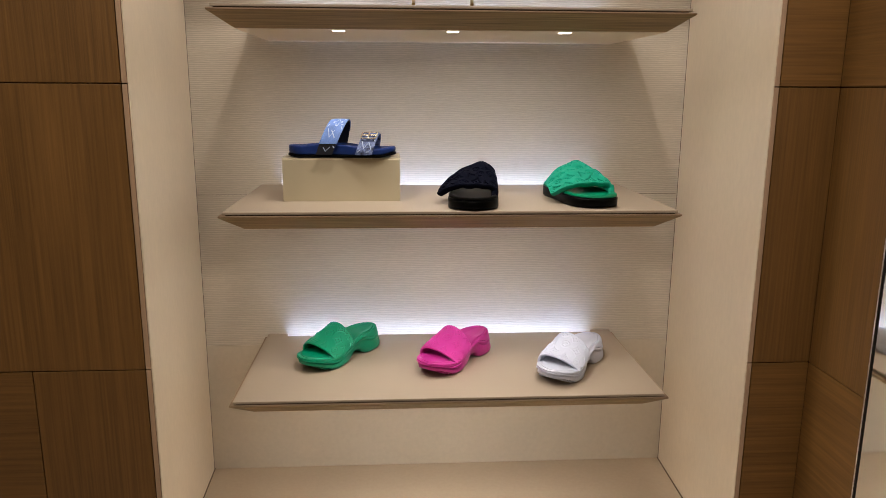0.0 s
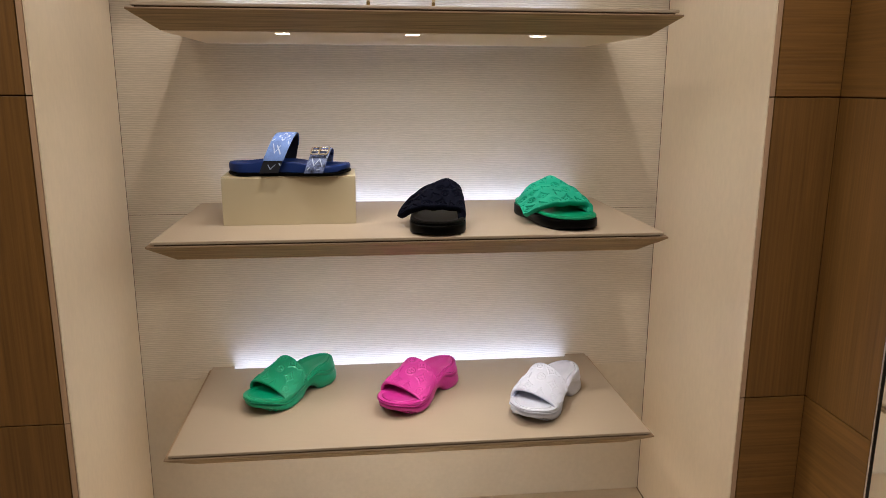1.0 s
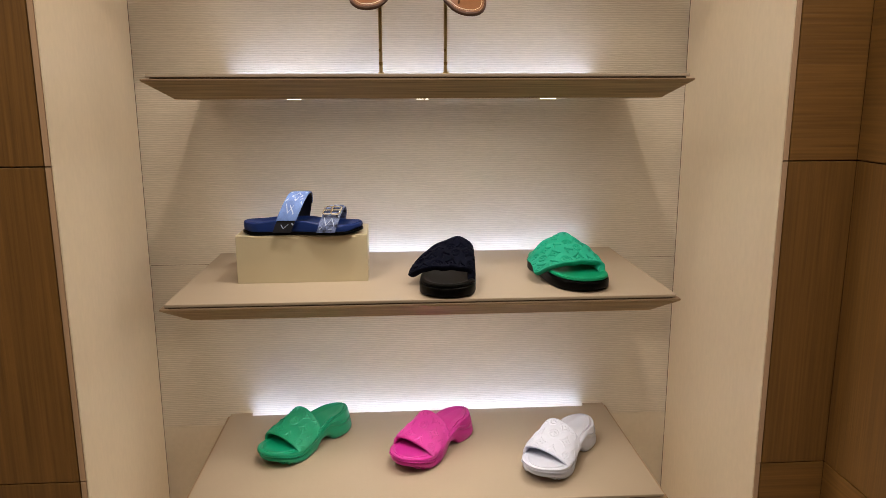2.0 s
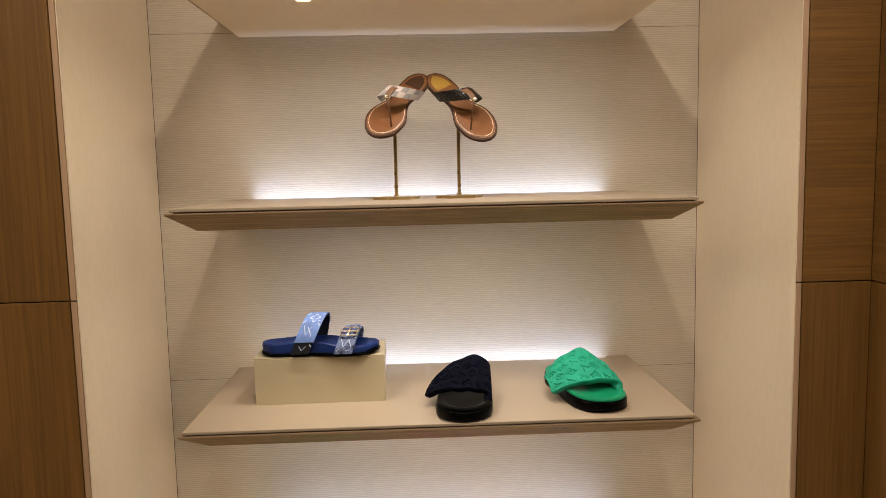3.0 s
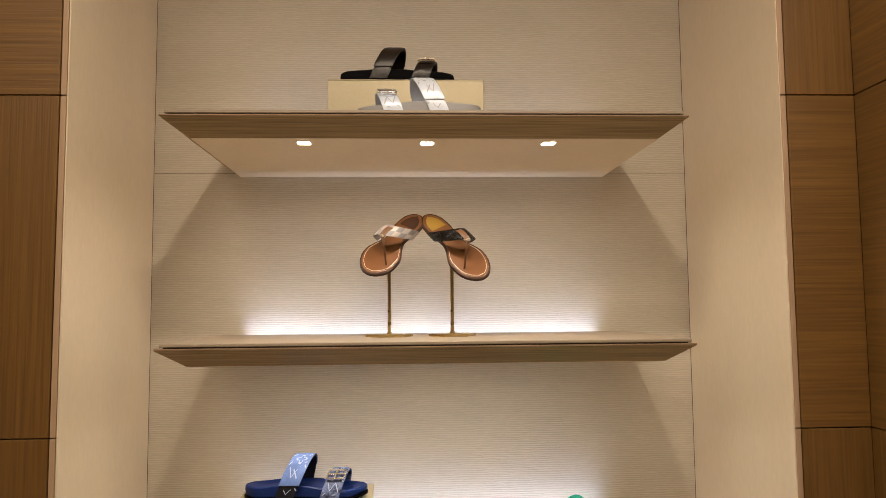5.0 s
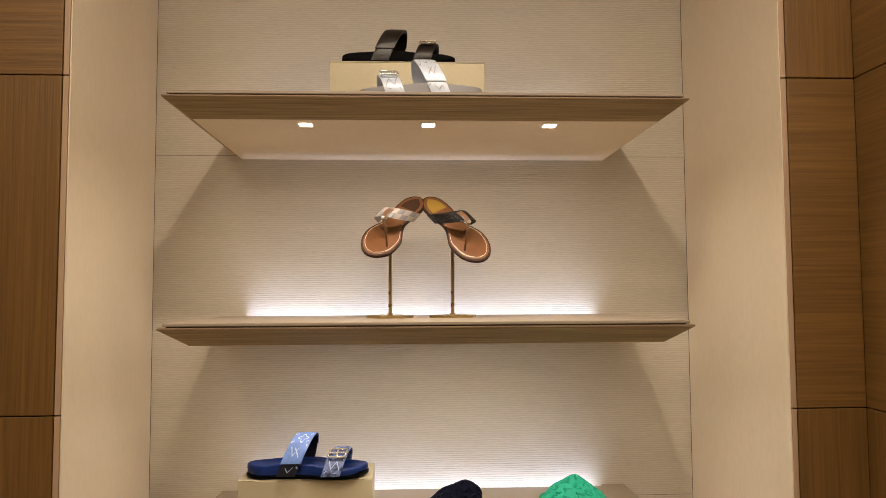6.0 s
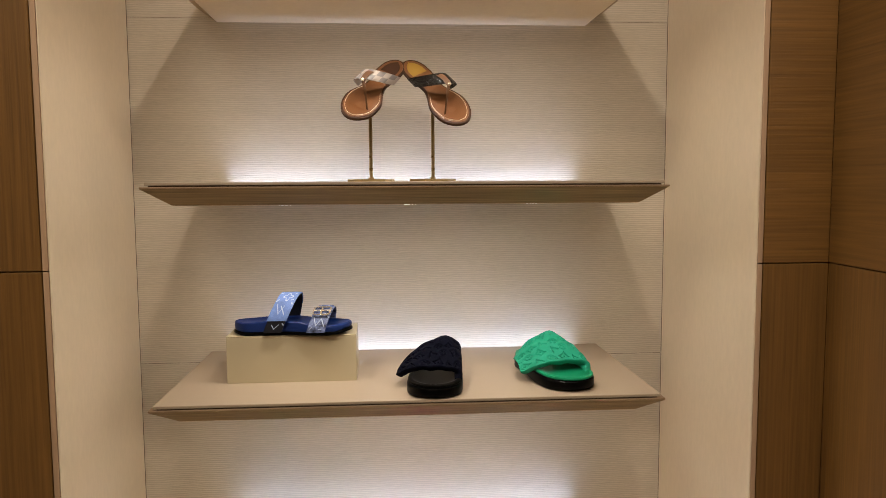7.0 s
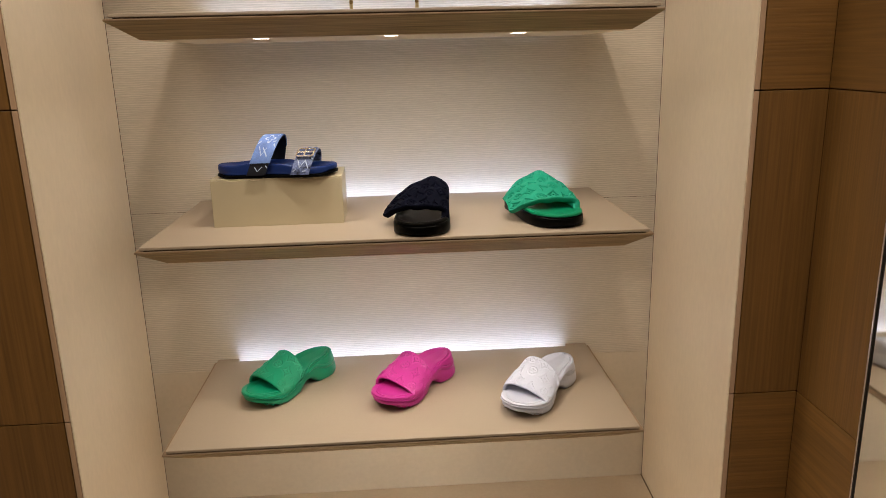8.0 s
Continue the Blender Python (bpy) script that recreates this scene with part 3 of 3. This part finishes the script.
# ---- shoes ----
def chunky_slide(m, material, colour):
    """Moulded slide: thick waved sole with an open arch, embossed band over the foot."""
    root = thing("pool_slide", m @ Matrix.Diagonal((1.18, 1.15, 1.06, 1)), f"{colour} moulded rubber slide with embossed band", "slide sandal", "moulded slides on the lowest shelf")
    L = 0.255
    st = outline(L, ((0, 0.036), (0.2, 0.0385), (0.42, 0.037), (0.72, 0.049), (1, 0.047)), ((0, 0.0), (0.5, 0.002), (0.75, 0.0), (1, -0.005)), 0.18, 0.25, 44)
    bottom = lambda s: curve(((0.0, 0.009), (0.07, 0.0), (0.27, 0.0), (0.36, 0.017), (0.44, 0.017), (0.54, 0.0), (0.74, 0.0), (1.0, 0.020)), s)
    top = lambda s: curve(((0.0, 0.060), (0.25, 0.056), (0.55, 0.038), (0.8, 0.033), (1.0, 0.040)), s)
    at = lambda f: (lambda s: bottom(s) + (top(s) - bottom(s)) * f)
    # a flowing line round the side: high beside the band, low at the toe and round the heel
    line = lambda s: curve(((0.0, 0.42), (0.18, 0.50), (0.36, 0.72), (0.55, 0.70), (0.74, 0.52), (1.0, 0.60)), s)
    by = lambda d: (lambda s: at(min(max(line(s) + d, 0.05), 0.93))(s))
    flare = lambda d: (lambda s: d + curve(((0.0, -0.0012), (0.22, 0.0), (0.36, 0.004), (0.52, 0.0015), (0.70, 0.0), (1.0, 0.0015)), s))
    waist = lambda d: (lambda s: d + curve(((0.0, 0.0035), (0.24, 0.0020), (0.45, 0.0), (1.0, 0.0)), s))
    taper = lambda d: (lambda s: d + curve(((0.0, 0.0075), (0.24, 0.0035), (0.45, 0.0), (1.0, 0.0)), s))
    groove = lambda s: curve(((0.0, 0.0038), (0.30, 0.0040), (0.6, 0.0046), (1.0, 0.0042)), s)
    mesh("sole", *sole(st, [(flare(0.0075), bottom), (flare(0.003), at(0.05)), (flare(0.0010), at(0.12)), (flare(0.0004), by(-0.26)), (flare(0.0016), by(-0.10)), (groove, by(-0.03)), (groove, by(-0.005)),
                            (waist(0.0004), by(0.02)), (waist(-0.0012), by(0.09)), (waist(-0.0008), by(0.15)), (waist(0.0012), by(0.18)), (waist(-0.0002), by(0.21)), (taper(0.0), at(0.955)), (taper(0.0014), at(0.985)), (taper(0.0040), at(0.99)), (taper(0.0060), at(0.96))]), material, root, smooth=True)
    mesh("footbed", *sole(st, [(taper(0.0066), at(0.90)), (taper(0.0068), lambda s: top(s) - 0.0008), (taper(0.0085), lambda s: top(s) + 0.0006)],
                          top=lambda s, u: -0.004 * (1 - u * u)), material, root, smooth=True)
    for k in range(9):
        s = 0.53 + 0.045 * k
        c = min(st, key=lambda q: abs(q[0] - s))
        box("tread", c[2] + 0.007, c[3] - 0.007, c[1] - 0.003, c[1] + 0.003, max(bottom(s) - 0.001, 0.0), bottom(s) + 0.003, material, root, 0.0008)

    def band(u, v):
        # u runs over the foot from side to side, v from the toe opening back to the instep
        a = math.pi * (0.015 + 0.97 * u)
        high = math.sin(math.pi * (0.02 + 0.96 * u ** 1.6))   # the inner side stands higher
        lean = 0.030 * math.sin(a) ** 1.5
        s = 0.79 - v * 0.29 - lean * (0.1 + 0.9 * v)
        w = curve(((0.3, 0.0385), (0.5, 0.0405), (0.72, 0.0475), (1, 0.044)), s)
        rise = 0.020 + 0.028 * v ** 1.15
        x = -math.cos(a) * (w + 0.0005) * (1 + 0.03 * math.sin(a) ** 2)
        z = top(s) - 0.012 + (rise + 0.012) * high ** 0.54
        return (x, (s - 0.5) * L, z)

    em = motifs(0.155, 0.078, 0.029, 0.0125, 4)
    fade = lambda u, v: np.clip(np.minimum(np.minimum(v, 1 - v) * 9, np.minimum(u, 1 - u) * 14), 0, 1)
    v, f = shell(band, 170, 90, 0.0062, lambda u, w: 0.0013 * em(u, w) * fade(u, w))
    mesh("band", v, f, material, root, "embossed band with raised flower shapes", smooth=True)
    return root


SHELF_1 = LIP[0] + TOP
chunky_slide(pose(-0.288, 1.992, SHELF_1, 0, 0, 142.0), M["green"], "bright green")
chunky_slide(pose(0.026, 1.946, SHELF_1, 0, 0, 142.0), M["pink"], "hot pink")
chunky_slide(pose(0.329, 1.877, SHELF_1, 0, 0, 142.0), M["white"], "white")


def padded_slide(m, upper, bed, label):
    """Flat slide with a puffed, quilted wrap whose free end stands out over one side."""
    root = thing("padded_slide", m @ Matrix.Diagonal((1.12, 1.10, 1.0, 1)), label, "slide sandal", "padded slides on the shelf")
    L = 0.255
    st = outline(L, ((0, 0.036), (0.3, 0.040), (0.7, 0.053), (1, 0.050)), ((0, 0.0), (1, -0.003)), 0.18, 0.24, 40)
    lo = lambda s: curve(((0, 0.004), (0.08, 0.0), (0.85, 0.0), (1.0, 0.005)), s)
    hi = lambda s: 0.024 + curve(((0, 0.006), (0.5, 0.002), (1, 0.0)), s)
    at = lambda f: (lambda s: lo(s) + (hi(s) - lo(s)) * f)
    mesh("outsole", *sole(st, [(0.004, lo), (0.001, at(0.06)), (0.0, at(0.15)), (0.0, at(0.85)), (0.002, at(0.97)), (0.005, at(0.99))]), M["sole_black"], root, "black rubber outsole", smooth=True)
    b = lambda d: (lambda s: hi(s) + d)
    mesh("footbed", *sole(st, [(0.0025, b(0.0002)), (0.0012, b(0.002)), (0.002, b(0.0055)), (0.0055, b(0.0072)), (0.0095, b(0.0060)), (0.0115, b(0.0038))],
                          top=lambda s, u: -0.002 * (1 - u * u)), bed, root, "moulded footbed with a raised rim", smooth=True)
    prof = ((0.0, -0.047, 0.026, 0.030), (0.16, -0.047, 0.042, 0.072), (0.36, -0.026, 0.047, 0.089), (0.52, -0.002, 0.047, 0.086), (0.70, 0.028, 0.044, 0.071), (0.86, 0.053, 0.036, 0.054), (1.0, 0.072, 0.020, 0.036))

    def smooth_at(col, u):
        n = len(prof)
        i = max(i for i in range(n - 1) if prof[i][0] <= u + 1e-9)
        t = (u - prof[i][0]) / (prof[i + 1][0] - prof[i][0])
        p = [prof[min(max(i + k, 0), n - 1)][col] for k in (-1, 0, 1, 2)]
        return 0.5 * (2 * p[1] + (p[2] - p[0]) * t + (2 * p[0] - 5 * p[1] + 4 * p[2] - p[3]) * t * t + (3 * p[1] - p[0] - 3 * p[2] + p[3]) * t ** 3)

    def wrap(u, v):
        z = smooth_at(2, u) * (1 - v) + smooth_at(3, u) * v
        x = smooth_at(1, u) * (1 - 0.16 * v)
        y0 = 0.080 - 0.020 * math.sin(math.pi * min(u, 1.0)) - 0.052 * (max(u - 0.6, 0) / 0.4) ** 1.5
        y1 = -0.052 + 0.012 * math.sin(math.pi * u) + 0.020 * max(u - 0.7, 0) / 0.3
        bulge = 0.006 * math.sin(math.pi * v)
        wob = 0.0042 * noise.noise(Vector((x * 42, v * 4.6, 1.7)))
        return (x, y0 + (y1 - y0) * v, z + bulge + wob)

    em = motifs(0.205, 0.120, 0.030, 0.0135, 9)
    fade = lambda u, v: np.clip(np.minimum(np.minimum(v, 1 - v) * 10, np.minimum(u, 1 - u) * 14), 0, 1)
    v, f = shell(wrap, 180, 104, 0.013, lambda u, w: -0.0036 * em(u, w) * fade(u, w) + 0.0005)
    mesh("wrap", v, f, upper, root, "puffed wrap with debossed flower shapes", smooth=True)
    return root


SHELF_2 = LIP[1] + TOP
padded_slide(pose(0.056, 1.836, SHELF_2, 0, 0, 172.0), M["puff_black"], M["bed_black"], "midnight padded slide on a black rubber sole")
padded_slide(pose(0.316, 1.862, SHELF_2, 0, 0, 194.0), M["puff_green"], M["bed_green"], "emerald green padded slide on a black sole")


def petal_patch(fn, cu, cv, du, dv, lift, turn=0.0, hollow=True):
    """A printed four-petalled outline or solid laid on the surface fn."""
    n = 32
    pts_o, pts_i = [], []
    for k in range(n):
        a = 2 * math.pi * k / n
        r = 0.45 + 0.55 * abs(math.cos(2 * (a))) ** 1.6
        for lst, q in ((pts_o, 1.0), (pts_i, 0.72)):
            lst.append((cu + du * q * r * math.cos(a + turn), cv + dv * q * r * math.sin(a + turn)))
    return pts_o, pts_i if hollow else [(cu, cv)] * n


def print_on(root, fn, shapes, lift, material):
    """Thin printed shapes on the surface fn, each a part of its own."""
    for kind, *q in shapes:
        verts, faces = [], []

        def put(u, v):
            e = 1e-3
            p = Vector(fn(u, v))
            n = (Vector(fn(u + e, v)) - p).cross(Vector(fn(u, v + e)) - p).normalized()
            if n.dot(p - Vector((0, p.y, 0.015))) < 0:
                n = -n
            verts.append(tuple(p + n * lift))
            return len(verts) - 1

        if kind == "petal":
            o, i = petal_patch(fn, *q, lift)
            a = [put(*p) for p in o]
            b = [put(*p) for p in i]
            n = len(a)
            for k in range(n):
                faces.append((a[k], a[(k + 1) % n], b[(k + 1) % n], b[k]))
        else:
            ua, va, ub, vb, w = q
            d = math.hypot(ub - ua, vb - va)
            nu, nv = -(vb - va) / d * w, (ub - ua) / d * w
            left = [put(ua + (ub - ua) * k / 5 + nu, va + (vb - va) * k / 5 + nv) for k in range(6)]
            right = [put(ua + (ub - ua) * k / 5 - nu, va + (vb - va) * k / 5 - nv) for k in range(6)]
            for k in range(5):
                faces.append((left[k], left[k + 1], right[k + 1], right[k]))
        mesh("printed_shape", verts, faces, material, root, "pale printed shape")


def strap_sandal(m, bed, over, under, metal, pattern, label, outsole=None, near=1, toe_cover=None):
    """Contoured two-strap sandal, with a broad instep strap and a buckled toe strap."""
    root = thing("strap_sandal", m, label, "sandal", "two-strap sandals")
    L = 0.264
    st = outline(L, ((0, 0.038), (0.35, 0.036), (0.7, 0.050), (1, 0.046)), ((0, 0.0), (0.5, -0.003), (1, 0.003)), 0.17, 0.25, 40)
    rise = lambda s: curve(((0, 0.030), (0.12, 0.029), (0.34, 0.033), (0.52, 0.031), (0.75, 0.023), (0.92, 0.024), (1, 0.026)), s)
    lo = lambda s: curve(((0, 0.003), (0.1, 0.0), (0.85, 0.0), (1, 0.006)), s)
    mesh("outsole", *sole(st, [(0.003, lo), (0.0, lambda s: lo(s) + 0.002), (0.0, lambda s: lo(s) + 0.006), (0.0025, lambda s: lo(s) + 0.0075)]), outsole or M["sole_black"], root, "thin black outsole", smooth=True)
    mesh("footbed", *sole(st, [(0.0045, lambda s: lo(s) + 0.0072), (0.0022, lambda s: lo(s) + 0.009), (0.0012, lambda s: rise(s) * 0.7), (0.002, lambda s: rise(s) - 0.002), (0.0045, rise)],
                          top=lambda s, u: -0.006 * (1 - u ** 4) * min(1.0, 6 * s, 5 * (1 - s))), bed, root, smooth=True)

    def arch(s0, wide, height, lean, half, skew=0.0):
        def fn(u, v):
            a = math.pi * (0.0 + 1.0 * u)
            k = math.sin(a) ** 0.8
            s = s0 + lean * k + skew * u + (v - 0.5) * wide
            return (near * math.cos(a) * (half + 0.003), (s - 0.5) * L, 0.008 + (height - 0.008) * k)
        return fn

    instep = arch(0.340, 0.150, 0.087, 0.098, 0.041, 0.10)
    toe = arch(0.70, 0.15, 0.056, 0.045, 0.0495, 0.06)
    a = mesh("instep_strap", *shell(instep, 40, 10, 0.003), under, root, "broad strap over the instep", smooth=True)
    mesh("strap_flap", *shell(instep, 34, 12, 0.0035, lift=0.0034, u0=0.080, u1=0.80, v0=-0.04, v1=1.04), over, a, smooth=True)
    b = mesh("toe_strap", *shell(toe, 36, 10, 0.003), toe_cover or over, root, "buckled strap over the toes", smooth=True)
    mesh("strap_tongue", *shell(toe, 20, 8, 0.003, lift=0.003, u0=0.20, u1=0.62, v0=0.12, v1=0.88), toe_cover or over, b, smooth=True)
    if pattern:
        print_on(a, instep, (("petal", 0.355, 0.56, 0.075, 0.30), ("bar", 0.245, 0.16, 0.145, 0.42, 0.0084), ("bar", 0.145, 0.42, 0.225, 0.60, 0.0066), ("bar", 0.225, 0.40, 0.135, 0.76, 0.0084),
                             ("bar", 0.27, 0.88, 0.24, 0.99, 0.0108), ("bar", 0.28, 0.02, 0.31, 0.14, 0.0096), ("bar", 0.42, 0.02, 0.44, 0.20, 0.0096), ("bar", 0.41, 0.86, 0.44, 0.98, 0.0096),
                             ("bar", 0.30, 0.80, 0.31, 0.94, 0.0060), ("petal", 0.55, 0.4, 0.06, 0.26)), 0.0056, pattern)
        print_on(a, instep, (("bar", 0.050, 0.30, 0.020, 0.52, 0.0036), ("bar", 0.020, 0.52, 0.052, 0.70, 0.0036), ("bar", 0.06, 0.85, 0.045, 0.98, 0.0048)), 0.0022, pattern)
        print_on(b, toe, (("bar", 0.205, 0.15, 0.075, 0.40, 0.0108), ("bar", 0.075, 0.40, 0.175, 0.60, 0.0084), ("bar", 0.185, 0.58, 0.065, 0.86, 0.0102), ("bar", 0.03, 0.1, 0.06, 0.22, 0.0072),
                          ("bar", 0.22, 0.8, 0.20, 0.98, 0.0084), ("bar", 0.03, 0.6, 0.035, 0.78, 0.0060), ("petal", 0.69, 0.5, 0.06, 0.26)), 0.0024, pattern)
        print_on(b, toe, (("petal", 0.46, 0.5, 0.06, 0.28), ("bar", 0.53, 0.2, 0.56, 0.34, 0.0060)), 0.0052, pattern)
    # buckle
    def on(u, v, lift):
        e = 1e-3
        p = Vector(toe(u, v))
        n = (Vector(toe(u + e, v)) - p).cross(Vector(toe(u, v + e)) - p).normalized()
        if n.dot(p - Vector((0, p.y, 0.015))) < 0:
            n = -n
        return p + n * lift
    corner = [(0.22, 0.16), (0.22, 0.86), (0.235, 0.96), (0.345, 0.96), (0.36, 0.86), (0.36, 0.16), (0.345, 0.06), (0.235, 0.06)]
    k = mesh("buckle", *tube([on(u, w, 0.0085) for u, w in corner], 0.0019, True), metal, b, "bright metal buckle", smooth=True)
    mesh("prong", *tube([on(0.365, 0.5, 0.0095), on(0.29, 0.5, 0.0105), on(0.21, 0.5, 0.0095)], 0.0021), metal, b, smooth=True)
    mesh("roller", *tube([on(0.29, 0.08, 0.0080), on(0.29, 0.5, 0.0080), on(0.29, 0.94, 0.0080)], 0.0023), metal, b, smooth=True)
    return root


strap_sandal(pose(-0.262, 1.897, LIP[1] + TOP + 0.106, 0, 0, -90.0), M["navy"], M["denim"], M["dark_denim"], M["buckle"], M["print"], "navy sandal with washed blue printed straps and buckle", toe_cover=M["denim_mix"])
strap_sandal(pose(-0.064, 1.930, LIP[3] + TOP + 0.115, 0, 0, -90.0), M["bed_dark"], M["brown"], M["brown"], M["buckle"], None, "dark brown two-strap sandal with gold buckle")
strap_sandal(pose(-0.016, 1.790, LIP[3] + TOP, 0, 0, 90.0), M["bed_grey"], M["silver"], M["silver"], M["steel"], M["faint"], "silver white two-strap sandal with steel buckle", M["bed_grey"], near=-1)


# ---- thong sandals on their stands ----
def stand(x, y, height):
    root = thing("sandal_stand", pose(x, y, LIP[2] + TOP), "slim brushed gold stand that holds up a sandal", "display stand", "gold stands on the shelf")
    ring = lambda r, z: [(r * math.cos(math.pi * k / 3 + 0.12), r * 0.95 * math.sin(math.pi * k / 3 + 0.12), z) for k in range(6)]
    v = ring(0.0535, 0.0) + ring(0.0545, 0.001) + ring(0.0545, 0.0055) + ring(0.0530, 0.0065)
    f = [(k * 6 + i, k * 6 + (i + 1) % 6, (k + 1) * 6 + (i + 1) % 6, (k + 1) * 6 + i) for k in range(3) for i in range(6)] + [tuple(range(6)), tuple(range(18, 24))]
    mesh("base", v, f, M["gold"], root)
    part("post", box_bm(-0.0038, 0.0038, -0.0038, 0.0038, 0.0064, height, 0.0006), M["gold"], root)
    mesh("collar", *tube([(0, 0, 0.0064), (0, 0, 0.0105)], 0.0065, sides=12), M["gold"], root, smooth=True)
    return root


def thong_sandal(heel, toe, facing, flip, band, band2, heel_patch, strap, label):
    """Flat leather sandal held at a slant: band over the instep, a strip down to the toe post."""
    heel, toe = Vector(heel), Vector(toe)
    ya = (toe - heel).normalized()
    za = Vector(facing)
    za = (za - ya * za.dot(ya)).normalized()
    xa = ya.cross(za)
    mid = (heel + toe) / 2
    m = Matrix(((xa.x, ya.x, za.x, mid.x), (xa.y, ya.y, za.y, mid.y), (xa.z, ya.z, za.z, mid.z), (0, 0, 0, 1)))
    L = (toe - heel).length
    root = thing("thong_sandal", m, label, "sandal", "thong sandals on gold stands")
    q = flip
    st = outline(L, ((0, 0.028), (0.22, 0.029), (0.42, 0.023), (0.70, 0.044), (1, 0.040)), ((0, 0.0), (0.35, 0.004 * q), (0.7, 0.0), (1, -0.006 * q)), 0.16, 0.27, 40)
    bend = lambda s: curve(((0, 0.006), (0.25, 0.003), (0.5, 0.0), (0.8, -0.001), (1, 0.004)), s)
    b = lambda d: (lambda s: bend(s) + d)
    mesh("sole", *sole(st, [(0.0015, b(-0.0085)), (0.0, b(-0.0075)), (0.0, b(-0.001)), (0.0012, b(0.0))]), M["tan_edge"], root, "dark brown sole edge", smooth=True)
    mesh("footbed", *sole(st, [(0.0035, b(-0.001)), (0.0038, b(0.0006)), (0.005, b(0.0011))]), M["tan"], root, "smooth tan leather footbed", smooth=True)
    path = []
    for side in (0, 1):
        for s, y, l, r in (st if side == 0 else st[::-1]):
            if 0.50 < s < 0.985:
                half, c = (r - l) / 2 - 0.0075, (l + r) / 2
                path.append((c + (half if side else -half), y * (1 - 0.0075 / 0.13), bend(s) + 0.0013))
    mesh("stitching", *tube(path, 0.0005, False, 5), M["stitch"], root, "cream stitched line", smooth=True)
    hs = [k for k in st if k[0] < 0.24]
    mesh("heel_patch", *sole([(s, y, l, r) for s, y, l, r in hs], [(0.0095, b(0.0009)), (0.010, b(0.0016)), (0.0105, b(0.0017))]), heel_patch, root, smooth=True)

    def over(u, v):
        a = math.pi * u
        k = math.sin(a) ** 0.85
        half = 0.0335
        s = 0.37 + 0.225 * k + 0.20 * q * (u - 0.5) + (v - 0.5) * (0.135 + 0.03 * k)
        return (-math.cos(a) * half + 0.004 * q, (s - 0.5) * L, bend(s) - 0.004 + 0.058 * k)

    bd = mesh("band", *shell(over, 44, 12, 0.0025), band, root, smooth=True)
    if band2:
        n, rows = 9, 2
        for i in range(n):
            for j in range(rows):
                if (i + j) % 2 == 0:
                    u0, v0 = 0.06 + 0.88 * i / n, j / rows
                    mesh("check", *shell(over, 5, 4, 0.0006, lift=0.0015, u0=u0, u1=u0 + 0.88 / n, v0=v0 + 0.01, v1=v0 + 1 / rows - 0.01), band2, bd, smooth=True)
    tipy = 0.30 * L
    A, B = Vector((0.002 * q, 0.185 * L, 0.052)), Vector((-0.026 * q, tipy, 0.0005))
    width = 0.0050

    def strip(u, v):
        p = A.lerp(B, u)
        p.z += 0.012 * math.sin(math.pi * u) ** 1.0
        w = width * (1 - 0.55 * min(1.0, u * 1.25))
        return (p.x - (v - 0.5) * 2 * w, p.y, p.z)

    mesh("toe_strip", *shell(strip, 18, 6, 0.0026), strap, root, "narrow leather strip to the toe post", smooth=True)
    loop = lambda u, v: (0.002 * q - (v - 0.5) * 0.013, (0.02 + 0.175 * u) * L, 0.0525 + 0.005 * math.sin(math.pi * u))
    mesh("loop", *shell(loop, 10, 6, 0.0032), strap, root, "leather loop round the band", smooth=True)
    bm = bmesh.new()
    bmesh.ops.create_uvsphere(bm, u_segments=12, v_segments=8, radius=0.0042, matrix=Matrix.Translation((0.001 * q, 0.196 * L, 0.0560)))
    part("rivet", bm, M["buckle"], root, "small gold rivet", smooth=True)
    return root


stand(-0.085, 1.960, 0.178)
stand(0.059, 1.960, 0.178)
thong_sandal((-0.014, 2.020, 1.912), (-0.137, 1.885, 1.772), (0.12, -0.62, 0.78), 1, M["check_a"], M["check_b"], M["tan_edge"], M["strap_brown"], "tan leather thong sandal with checked ivory band")
thong_sandal((-0.001, 2.020, 1.912), (0.132, 1.885, 1.760), (-0.12, -0.62, 0.78), -1, M["patent"], None, M["ochre"], M["strap_brown"], "tan leather thong sandal with glossy black band")
